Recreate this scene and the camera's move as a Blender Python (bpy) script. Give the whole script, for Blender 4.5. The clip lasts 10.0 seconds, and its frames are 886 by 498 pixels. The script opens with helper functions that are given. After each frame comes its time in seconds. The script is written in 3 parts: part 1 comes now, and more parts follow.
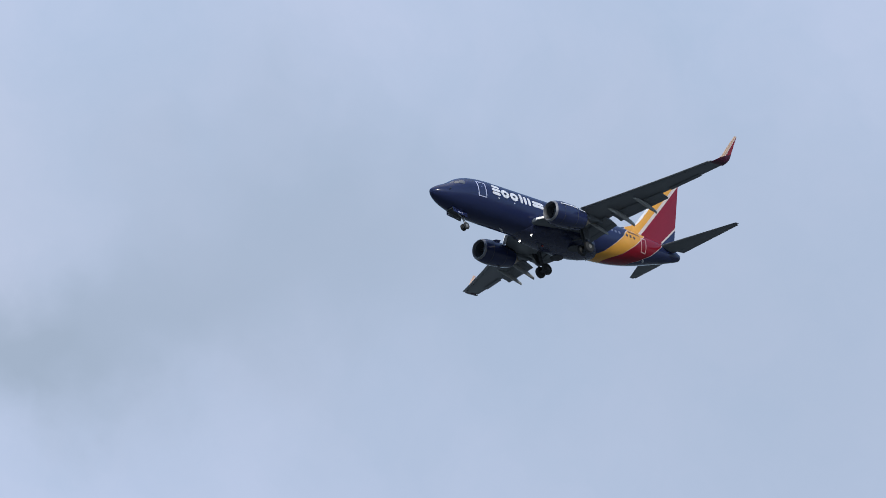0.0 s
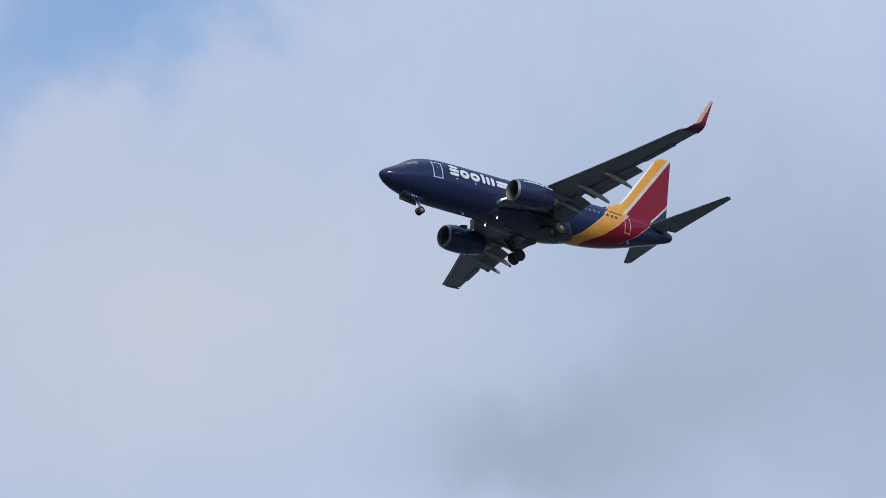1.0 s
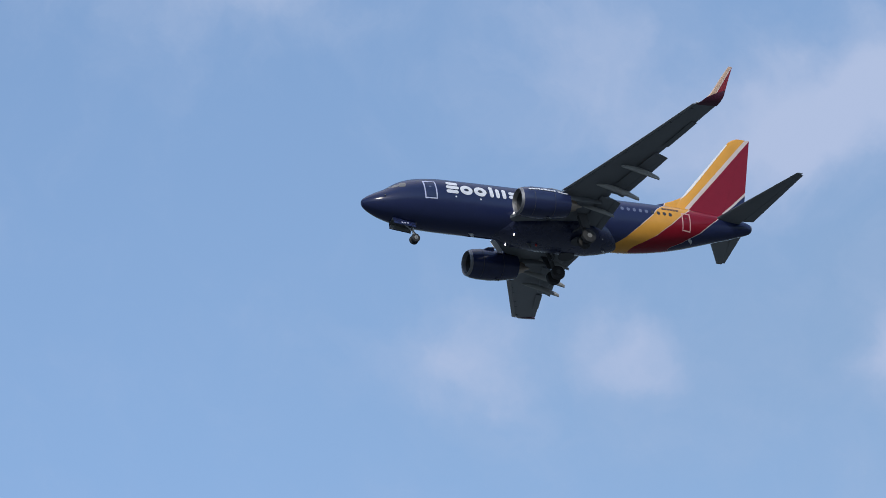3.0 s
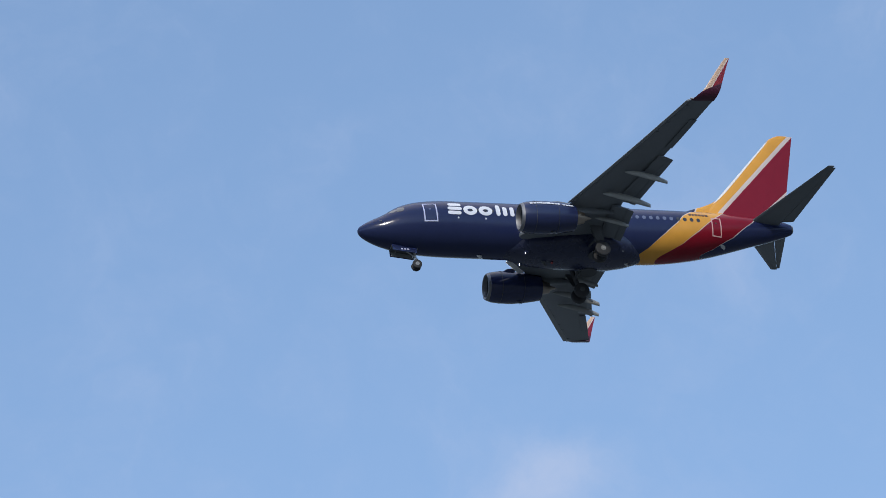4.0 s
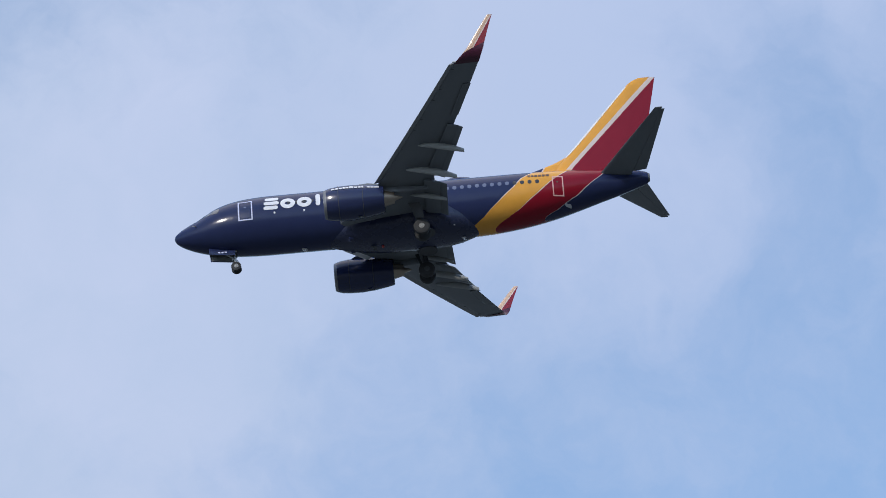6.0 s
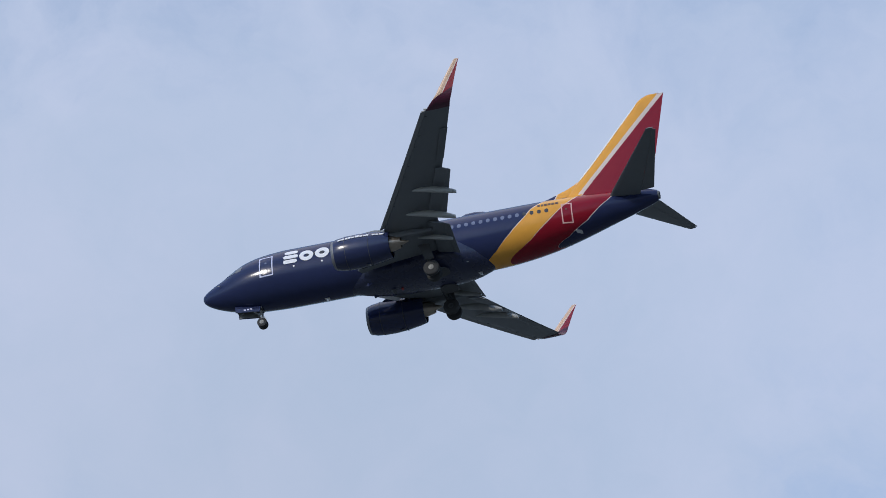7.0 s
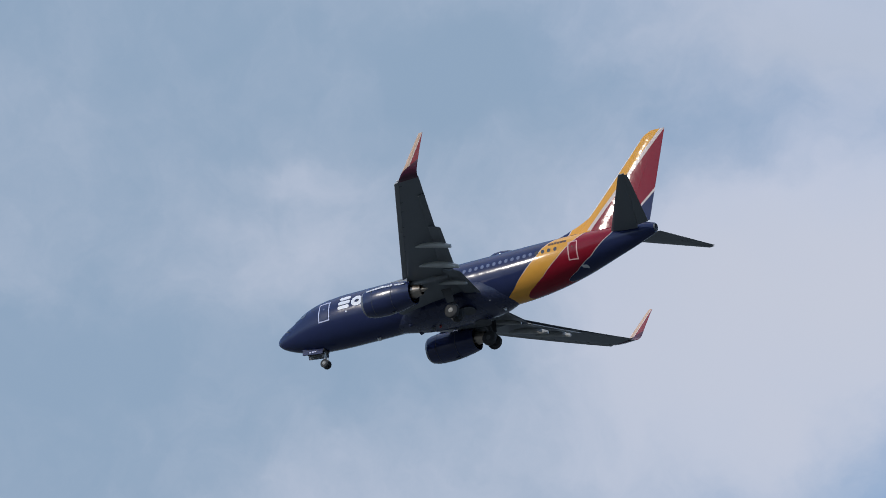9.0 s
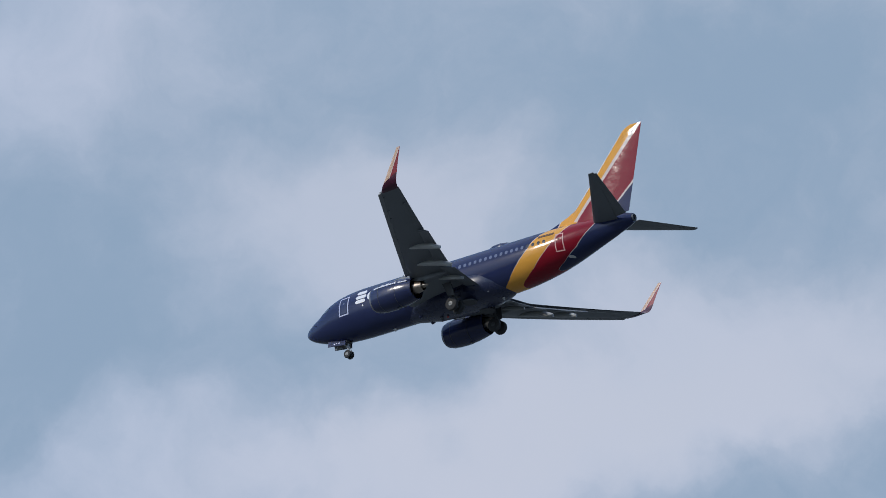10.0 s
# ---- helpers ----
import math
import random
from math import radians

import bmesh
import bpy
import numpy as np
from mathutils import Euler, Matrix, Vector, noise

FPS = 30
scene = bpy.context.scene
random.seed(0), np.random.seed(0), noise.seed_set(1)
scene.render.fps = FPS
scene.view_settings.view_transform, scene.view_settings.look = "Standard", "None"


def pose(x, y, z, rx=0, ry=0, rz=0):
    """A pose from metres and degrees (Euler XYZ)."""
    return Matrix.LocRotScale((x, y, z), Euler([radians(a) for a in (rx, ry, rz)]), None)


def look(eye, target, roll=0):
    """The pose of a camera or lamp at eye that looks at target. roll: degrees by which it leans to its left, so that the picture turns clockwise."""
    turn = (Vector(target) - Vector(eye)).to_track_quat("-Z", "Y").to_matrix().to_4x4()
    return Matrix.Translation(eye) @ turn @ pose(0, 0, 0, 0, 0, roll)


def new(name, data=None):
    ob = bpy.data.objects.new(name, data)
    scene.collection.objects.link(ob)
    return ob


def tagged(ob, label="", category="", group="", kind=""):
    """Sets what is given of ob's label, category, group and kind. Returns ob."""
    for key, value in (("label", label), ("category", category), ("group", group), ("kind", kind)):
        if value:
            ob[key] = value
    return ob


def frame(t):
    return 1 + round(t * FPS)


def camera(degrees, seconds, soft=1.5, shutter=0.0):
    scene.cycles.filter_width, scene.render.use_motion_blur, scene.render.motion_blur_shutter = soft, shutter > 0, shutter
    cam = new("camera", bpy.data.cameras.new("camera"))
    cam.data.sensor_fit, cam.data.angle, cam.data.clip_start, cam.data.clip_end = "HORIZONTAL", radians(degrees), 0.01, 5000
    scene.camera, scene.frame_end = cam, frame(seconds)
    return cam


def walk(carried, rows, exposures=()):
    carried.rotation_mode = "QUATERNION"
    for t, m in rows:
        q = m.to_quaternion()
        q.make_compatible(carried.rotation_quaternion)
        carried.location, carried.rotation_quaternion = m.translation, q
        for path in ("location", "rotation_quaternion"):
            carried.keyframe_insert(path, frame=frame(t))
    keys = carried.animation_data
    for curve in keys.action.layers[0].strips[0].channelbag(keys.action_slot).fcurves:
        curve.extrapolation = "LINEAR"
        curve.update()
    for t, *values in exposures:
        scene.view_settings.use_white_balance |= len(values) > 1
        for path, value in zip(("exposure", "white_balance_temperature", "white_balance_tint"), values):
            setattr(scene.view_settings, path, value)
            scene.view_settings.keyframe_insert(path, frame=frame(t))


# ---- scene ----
EYE = 1.6
cam = camera(8.361, 10.0, soft=0.8)
walk(cam, [
    (0.0, pose(0, 0, EYE, 114.032, 6.642, 135.682)),
    (0.5, pose(0, 0, EYE, 114.798, 6.848, 138.232)),
    (1.0, pose(0, 0, EYE, 115.537, 6.902, 141.101)),
    (1.5, pose(0, 0, EYE, 116.254, 6.986, 144.323)),
    (2.0, pose(0, 0, EYE, 117.097, 7.266, 147.948)),
    (2.5, pose(0, 0, EYE, 118.109, 7.692, 152.092)),
    (3.0, pose(0, 0, EYE, 119.109, 7.874, 156.562)),
    (3.2, pose(0, 0, EYE, 119.447, 7.937, 158.464)),
    (4.3, pose(0, 0, EYE, 120.819, 7.518, 168.382)),
    (4.5, pose(0, 0, EYE, 120.934, 7.279, 170.012)),
    (5.0, pose(0, 0, EYE, 120.939, 6.695, 174.123)),
    (5.5, pose(0, 0, EYE, 120.771, 6.442, 178.672)),
    (5.7, pose(0, 0, EYE, 120.700, 6.357, -179.416)),
    (7.0, pose(0, 0, EYE, 120.080, 6.876, -165.599)),
    (7.5, pose(0, 0, EYE, 119.413, 6.016, -161.241)),
    (8.0, pose(0, 0, EYE, 118.613, 4.838, -157.217)),
    (8.5, pose(0, 0, EYE, 117.685, 3.792, -153.301)),
    (9.0, pose(0, 0, EYE, 116.588, 3.609, -149.205)),
    (9.5, pose(0, 0, EYE, 115.408, 3.647, -145.481)),
    (10.0, pose(0, 0, EYE, 114.269, 3.826, -141.949)),
], exposures=[(0.0, 0.08), (1.0, 0.0), (2.0, -0.10), (3.0, -0.03), (3.6, 0.02), (4.5, 0.16), (5.0, 0.26), (5.5, 0.19), (6.2, 0.08), (7.0, 0.02), (8.0, 0.03), (8.5, 0.03), (9.0, 0.0), (9.5, 0.10), (10.0, -0.02)])

# ---- world, sun ----
SUN_EL, SUN_AZ = 28.5, 67.0          # degrees; azimuth from +x towards +y
world = bpy.data.worlds.new("sky")
scene.world = world
world.use_nodes = True
W = world.node_tree
W.nodes.clear()


def math_node(tree, op, a, b=0.0, c=None, clamp=False):
    n = tree.nodes.new("ShaderNodeMath")
    n.operation, n.use_clamp = op, clamp
    for i, v in enumerate((a, b, c)):
        if v is None:
            continue
        if isinstance(v, (int, float)):
            n.inputs[i].default_value = v
        else:
            tree.links.new(v, n.inputs[i])
    return n.outputs[0]


def mix_node(tree, fac, a, b, blend="MIX"):
    n = tree.nodes.new("ShaderNodeMix")
    n.data_type, n.blend_type = "RGBA", blend
    for i, v in ((0, fac), (6, a), (7, b)):
        if isinstance(v, (int, float)):
            n.inputs[i].default_value = v
        elif isinstance(v, tuple):
            n.inputs[i].default_value = (*v, 1)
        else:
            tree.links.new(v, n.inputs[i])
    return n.outputs[2]


def noise_node(tree, vector, scale, detail=4.0, rough=0.5):
    n = tree.nodes.new("ShaderNodeTexNoise")
    tree.links.new(vector, n.inputs["Vector"])
    n.inputs["Scale"].default_value, n.inputs["Detail"].default_value = scale, detail
    n.inputs["Roughness"].default_value = rough
    return n


def sky_dir(az, el):
    a, e = radians(az), radians(el)
    return Vector((math.cos(e) * math.cos(a), math.cos(e) * math.sin(a), math.sin(e)))


class Clouds:
    """Soft banks of cloud in the sky dome, summed into one density."""

    def __init__(self, tree):
        self.tree, self.total = tree, None
        coords = tree.nodes.new("ShaderNodeTexCoord")
        self.way = coords.outputs["Generated"]
        warp = None
        for scale, size, detail in ((16.0, 0.042, 3.0), (60.0, 0.018, 5.0)):
            n = noise_node(tree, self.way, scale, detail, 0.55)
            centred = tree.nodes.new("ShaderNodeVectorMath")
            centred.operation = "MULTIPLY_ADD"
            tree.links.new(n.outputs["Color"], centred.inputs[0])
            centred.inputs[1].default_value = (size,) * 3
            centred.inputs[2].default_value = (-size / 2,) * 3
            add = tree.nodes.new("ShaderNodeVectorMath")
            tree.links.new(warp or self.way, add.inputs[0])
            tree.links.new(centred.outputs[0], add.inputs[1])
            warp = add.outputs[0]
        self.warped = warp

    def bank(self, az, el, width, height, tilt=0.0, density=1.0):
        """A bank round a direction; half width and half height in degrees."""
        tree = self.tree
        d = sky_dir(az, el)
        right = Vector((math.sin(radians(az)), -math.cos(radians(az)), 0))
        up = right.cross(d)
        c, s = math.cos(radians(tilt)), math.sin(radians(tilt))
        square = None
        for axis, size in ((right * c + up * s, width), (up * c - right * s, height)):
            dot = tree.nodes.new("ShaderNodeVectorMath")
            dot.operation = "DOT_PRODUCT"
            tree.links.new(self.warped, dot.inputs[0])
            dot.inputs[1].default_value = axis / radians(size)
            off = -axis.dot(d) / radians(size)
            v = math_node(tree, "ADD", dot.outputs["Value"], off)
            square = math_node(tree, "MULTIPLY", v, v) if square is None else math_node(tree, "MULTIPLY_ADD", v, v, square)
        # bell curve
        fall = math_node(tree, "POWER", 0.35, square)
        self.total = math_node(tree, "MULTIPLY_ADD", fall, density, self.total if self.total else 0.0)
        return self


sky = W.nodes.new("ShaderNodeTexSky")
sky.sky_type, sky.sun_disc = "NISHITA", False
sky.sun_elevation, sky.sun_rotation = radians(SUN_EL), radians(90 - SUN_AZ)
sky.air_density, sky.dust_density, sky.ozone_density = 1.0, 0.3, 1.6

veil = Clouds(W)                     # white cloud
# unseen bank overhead, added to light the plane from above
veil.bank(-95, 88, 30, 30, 0, 1.30)
veil.bank(-135.6, 24.0, 8.01, 6.94, -7, 1.15)
veil.bank(-143.7, 23.0, 8.01, 6.94, -10, 1.15)
veil.bank(-133.6, 24.5, 4.27, 2.99, 17, 0.75)
veil.bank(-129.0, 25.1, 2.03, 1.39, 24, 0.55)
veil.bank(-129.3, 27.8, 1.76, 0.75, 32, -0.75)
veil.bank(-127.8, 26.8, 0.80, 0.80, -6, -0.35)
veil.bank(-126.3, 24.6, 1.76, 1.07, 23, 0.45)
veil.bank(-128.9, 25.3, 1.76, 1.60, 30, 0.50)
veil.bank(-126.5, 28.8, 1.60, 0.53, -9, 0.35)
veil.bank(-122.7, 26.7, 0.61, 0.45, 3, 0.70)
veil.bank(-121.7, 29.4, 0.85, 0.59, -6, 0.40)
veil.bank(-121.3, 25.0, 0.80, 0.32, -6, 0.70)
veil.bank(-122.9, 29.6, 1.12, 0.69, 1, 0.75)
veil.bank(-121.1, 29.4, 1.34, 0.59, 2, 0.50)
veil.bank(-126.0, 29.0, 0.80, 0.69, -11, 0.80)
veil.bank(-119.6, 30.1, 0.80, 0.64, -8, 0.40)
veil.bank(-123.0, 26.7, 0.48, 0.35, -9, 0.85)
veil.bank(-123.6, 26.3, 0.37, 0.32, -9, 0.30)
veil.bank(-119.8, 27.7, 0.48, 0.35, -8, 0.60)
veil.bank(-118.1, 28.1, 0.69, 0.40, -7, 0.62)
veil.bank(-124.3, 27.0, 0.59, 0.48, -10, 0.40)
veil.bank(-126.1, 24.8, 0.75, 0.32, -11, 0.90)
veil.bank(-115.9, 31.2, 1.60, 0.64, -9, 0.45)
veil.bank(-111.6, 29.8, 0.85, 0.64, -7, 0.25)
veil.bank(-109.4, 27.8, 0.85, 0.43, -10, 0.50)
veil.bank(-101.4, 32.3, 1.55, 1.07, 13, 0.30)
veil.bank(-102.4, 31.5, 0.80, 0.64, -8, 0.40)
veil.bank(-100.0, 30.5, 0.69, 0.75, -6, 0.45)
veil.bank(-91.0, 32.2, 1.28, 1.44, -5, 0.65)
veil.bank(-95.2, 30.6, 6.94, 4.81, -8, 0.15)
veil.bank(-94.9, 32.6, 1.92, 0.69, -7, 0.55)
veil.bank(-92.1, 30.4, 1.18, 1.07, -6, 0.50)
veil.bank(-92.9, 31.8, 1.60, 1.07, -6, 0.30)
veil.bank(-98.3, 31.9, 0.96, 0.59, -9, 0.30)
veil.bank(-87.2, 31.2, 2.67, 3.20, -3, 0.70)
veil.bank(-81.4, 28.6, 4.81, 4.27, -10, 0.75)
veil.bank(-74.7, 29.5, 5.88, 4.81, -7, 0.80)
veil.bank(-73.1, 27.7, 0.80, 0.53, -6, -0.12)
veil.bank(-61.5, 28.2, 0.80, 0.59, -3, -0.45)
veil.bank(-62.0, 29.8, 1.50, 0.64, 7, 0.75)
veil.bank(-69.8, 29.3, 1.07, 0.59, -7, -0.20)
veil.bank(-66.7, 30.0, 3.20, 1.87, -4, 0.35)
veil.bank(-98.0, 31.9, 1.87, 0.91, -7, 0.28)
veil.bank(-102.1, 32.3, 1.34, 0.69, -9, 0.35)
veil.bank(-95.5, 31.9, 0.96, 1.87, -6, 0.35)
veil.bank(-127.2, 27.9, 0.64, 0.64, -7, 0.35)
veil.bank(-127.7, 27.0, 0.59, 0.59, -7, 0.35)
veil.bank(-55.3, 27.0, 1.87, 0.59, -3, 0.30)
veil.bank(-60.1, 26.8, 1.50, 0.80, -5, 0.22)
veil.bank(-53.4, 24.5, 1.50, 0.85, -3, 0.40)
veil.bank(-59.8, 23.8, 1.76, 0.75, 20, 0.40)
veil.bank(-55.7, 23.4, 1.50, 0.43, -3, 0.35)
veil.bank(-70.3, 26.5, 3.47, 0.91, -6, 0.65)
veil.bank(-65.5, 25.6, 3.47, 0.91, -9, 0.80)
veil.bank(-66.2, 29.5, 3.20, 1.07, -5, 0.60)
veil.bank(-68.7, 27.5, 1.87, 1.07, -6, 0.50)
veil.bank(-64.4, 25.0, 2.14, 1.28, 19, 0.85)
veil.bank(-65.0, 28.1, 1.76, 0.69, -6, 0.55)
veil.bank(-59.7, 27.6, 0.64, 0.24, 1, 0.35)
veil.bank(-59.3, 26.6, 1.07, 0.75, -3, 0.40)
veil.bank(-61.0, 24.6, 1.60, 0.80, -4, 0.30)
veil.bank(-56.9, 27.9, 0.69, 0.48, -2, 0.20)
veil.bank(-54.2, 22.1, 4.27, 0.75, 6, 0.90)
veil.bank(-56.5, 22.9, 1.76, 0.80, 5, 0.48)
veil.bank(-52.7, 24.5, 1.50, 0.91, -4, 0.65)
veil.bank(-49.5, 26.1, 1.23, 1.01, -2, 0.65)
veil.bank(-51.0, 26.4, 1.07, 0.64, -3, 0.25)
veil.bank(-58.1, 26.7, 11.75, 4.81, -3, 0.12)
veil.bank(-60.8, 25.2, 1.10, 1.00, -4, -0.15)
veil.bank(-91.0, 30.0, 5.00, 4.00, -6, 0.15)
veil.bank(-50.3, 22.3, 1.70, 0.55, 14, 0.40)
veil.bank(-57.3, 21.8, 1.40, 0.60, -4, 0.15)
veil.bank(-60.5, 24.7, 1.20, 0.70, -4, -0.22)
veil.bank(-57.2, 25.7, 1.30, 0.70, -4, -0.22)
veil.bank(-69.2, 26.2, 1.60, 0.70, -6, 0.35)
fine = noise_node(W, veil.warped, 30.0, 6.0, 0.62)
shreds = noise_node(W, veil.warped, 85.0, 5.0, 0.60)
cover = math_node(W, "ADD", veil.total, math_node(W, "MULTIPLY_ADD", fine.outputs["Fac"], 0.72, -0.36))
cover = math_node(W, "MULTIPLY_ADD", shreds.outputs["Fac"], 0.44, math_node(W, "ADD", cover, -0.22))
ramp = W.nodes.new("ShaderNodeMapRange")
ramp.interpolation_type = "SMOOTHSTEP"
W.links.new(cover, ramp.inputs["Value"])
ramp.inputs["From Min"].default_value, ramp.inputs["From Max"].default_value = 0.0, 1.05
soft_noise = noise_node(W, veil.warped, 22.0, 6.0, 0.6)
spread = math_node(W, "MULTIPLY_ADD", soft_noise.outputs["Fac"], 2.2, -0.6, clamp=True)
body_tone = mix_node(W, spread, (2.85, 3.55, 4.85), (3.5, 3.98, 5.3))
shade = Clouds(W)                    # grey bases
shade.bank(-140.6, 22.3, 4.81, 3.20, -9, 0.50)
shade.bank(-135.7, 24.6, 3.20, 1.60, -7, 0.30)
shade.bank(-132.6, 23.3, 1.07, 0.80, -7, 0.18)
shade.bank(-134.3, 23.6, 1.07, 0.53, -7, 0.25)
shade.bank(-132.9, 23.3, 1.28, 0.64, -8, 0.40)
shade.bank(-135.3, 24.0, 1.87, 1.34, -9, 0.30)
shade.bank(-77.6, 28.0, 3.74, 2.67, -8, 0.30)
shade.bank(-68.0, 29.0, 3.20, 1.34, -6, 0.35)
shade.bank(-64.6, 28.1, 2.14, 0.80, -6, 0.40)
shade.bank(-52.0, 24.8, 2.67, 1.34, -4, 0.35)
shade.bank(-57.9, 25.3, 4.81, 3.20, -4, 0.15)
shade.bank(-68.3, 29.0, 1.90, 0.80, -6, 0.40)
shade.bank(-132.8, 23.3, 0.90, 0.60, -8, 0.30)
shade.bank(-64.8, 27.8, 1.20, 0.70, -6, 0.25)
lit = Clouds(W)                      # sunlit, whiter cloud
# whitens the added overhead bank, out of view, for more top light
lit.bank(-95, 88, 25, 25, 0, 1.60)
lit.bank(-129.3, 25.0, 2.24, 1.39, 14, 0.50)
lit.bank(-129.7, 25.1, 1.60, 1.07, -8, 0.20)
lit.bank(-70.5, 27.4, 1.87, 0.69, -5, 0.50)
lit.bank(-90.8, 32.3, 1.39, 1.50, -5, 0.15)
lit.bank(-65.5, 25.6, 3.20, 0.80, -4, 0.45)
lit.bank(-64.5, 25.0, 2.14, 1.28, 14, 0.55)
lit.bank(-54.8, 22.2, 3.74, 0.69, 5, 0.60)
lit.bank(-68.8, 25.6, 2.20, 0.70, -6, 0.45)
lit.bank(-70.3, 26.4, 2.20, 0.50, -6, 0.35)
cool = Clouds(W)                     # bluer cloud over the clear stretch
cool.bank(-122.0, 27.8, 5.07, 4.81, -9, 1.00)
cool.bank(-105.0, 30.6, 8.01, 4.81, -9, 1.00)
cool.bank(-93.0, 31.0, 5.50, 4.81, -7, 0.90)
haze = Clouds(W)                     # hazy, paler stretch of clear sky
haze.bank(-125.2, 26.6, 3.74, 2.99, -8, 0.18)
haze.bank(-121.4, 27.3, 4.27, 2.24, -8, 0.26)
haze.bank(-58.1, 26.9, 9.08, 8.01, -3, 1.00)
haze.bank(-51.4, 24.6, 8.01, 8.01, -3, 0.80)
grey = math_node(W, "MULTIPLY", shade.total, 1.0, clamp=True)
tone = mix_node(W, grey, body_tone, (2.2, 2.75, 3.6))
tone = mix_node(W, math_node(W, "MULTIPLY", lit.total, 1.0, clamp=True), tone, (4.2, 4.3, 4.9))
tone = mix_node(W, math_node(W, "MULTIPLY", cool.total, 0.9, clamp=True), tone, (2.88, 3.52, 5.05))
warm = Clouds(W)                     # duller, warmer cloud low over the last stretch
warm.bank(-58, 26, 11, 8, -4, 1.00)
warm.bank(-128, 25, 4, 2.5, 10, 0.45)
tone = mix_node(W, math_node(W, "MULTIPLY", warm.total, 0.9, clamp=True), tone, (3.35, 3.68, 4.45))
blue = mix_node(W, 1.0, sky.outputs["Color"], (1.27, 1.26, 1.25), "MULTIPLY")
blue = mix_node(W, math_node(W, "MULTIPLY", haze.total, 1.0, clamp=True), blue, (1.82, 2.52, 3.48))
mixed = mix_node(W, ramp.outputs["Result"], blue, tone)
# low sky, out of view, dimmed to darken the belly and cut horizon reflections
height = W.nodes.new("ShaderNodeSeparateXYZ")
W.links.new(veil.way, height.inputs[0])
low = W.nodes.new("ShaderNodeMapRange")
low.interpolation_type = "SMOOTHSTEP"
W.links.new(height.outputs["Z"], low.inputs["Value"])
low.inputs["From Min"].default_value, low.inputs["From Max"].default_value = 0.36, 0.02
mixed = mix_node(W, low.outputs["Result"], mixed, (1.1, 1.38, 1.82))
# a cloudy sky grows brighter towards the zenith: unseen part raised for top light
zenith = W.nodes.new("ShaderNodeMapRange")
zenith.interpolation_type = "SMOOTHSTEP"
W.links.new(height.outputs["Z"], zenith.inputs["Value"])
zenith.inputs["From Min"].default_value, zenith.inputs["From Max"].default_value = 0.60, 1.0
zenith.inputs["To Min"].default_value, zenith.inputs["To Max"].default_value = 1.0, 1.7
gain = W.nodes.new("ShaderNodeVectorMath")
gain.operation = "SCALE"
W.links.new(mixed, gain.inputs[0])
W.links.new(zenith.outputs["Result"], gain.inputs["Scale"])
mixed = gain.outputs[0]
background = W.nodes.new("ShaderNodeBackground")
background.inputs["Strength"].default_value = 0.15
W.links.new(mixed, background.inputs["Color"])
out = W.nodes.new("ShaderNodeOutputWorld")
W.links.new(background.outputs[0], out.inputs["Surface"])

sun = new("sun", bpy.data.lights.new("sun", "SUN"))
sun.data.energy, sun.data.angle, sun.data.color = 1.40, radians(0.6), (1.0, 0.94, 0.86)
sun.matrix_world = look(sky_dir(SUN_AZ, SUN_EL) * 900, (0, 0, 0))


# ---- materials ----
def material(name, colour, rough=0.4, metal=0.0, coat=0.0, vary=0.12, scale=1.5, bump=0.0, emit=None, wavy=0.0):
    m = bpy.data.materials.new(name)
    m.use_nodes = True
    t = m.node_tree
    b = t.nodes["Principled BSDF"]
    b.inputs["Roughness"].default_value, b.inputs["Metallic"].default_value = rough, metal
    b.inputs["Coat Weight"].default_value, b.inputs["Coat Roughness"].default_value = coat, 0.12
    co = t.nodes.new("ShaderNodeTexCoord").outputs["Object"]
    big, small = noise_node(t, co, scale, 3.0), noise_node(t, co, scale * 14, 4.0)
    f = math_node(t, "MULTIPLY_ADD", big.outputs["Fac"], 0.65, math_node(t, "MULTIPLY", small.outputs["Fac"], 0.35))
    dark, light = (tuple(min(1.0, c * k) for c in colour) for k in (1 - vary, 1 + vary))
    t.links.new(mix_node(t, f, dark, light), b.inputs["Base Color"])
    r = math_node(t, "MULTIPLY_ADD", big.outputs["Fac"], rough * 0.5, rough * 0.75)
    t.links.new(r, b.inputs["Roughness"])
    if bump:
        n = t.nodes.new("ShaderNodeBump")
        n.inputs["Strength"].default_value, n.inputs["Distance"].default_value = bump, 0.02
        t.links.new(small.outputs["Fac"], n.inputs["Height"])
        t.links.new(n.outputs[0], b.inputs["Normal"])
    if wavy:
        # skin panels that bulge a little between their frames
        n = t.nodes.new("ShaderNodeBump")
        n.inputs["Strength"].default_value, n.inputs["Distance"].default_value = 1.0, wavy
        t.links.new(noise_node(t, co, 1.7, 2.0, 0.5).outputs["Fac"], n.inputs["Height"])
        t.links.new(n.outputs[0], b.inputs["Normal"])
    if emit:
        b.inputs["Emission Color"].default_value, b.inputs["Emission Strength"].default_value = (*emit[0], 1), emit[1]
    return m


NAVY, YELLOW, RED, SILVER = (0.022, 0.031, 0.088), (0.80, 0.375, 0.058), (0.255, 0.006, 0.018), (0.72, 0.60, 0.54)
Z0, Z1, S0, S1 = -2.4, 9.4, 18.0, 35.0


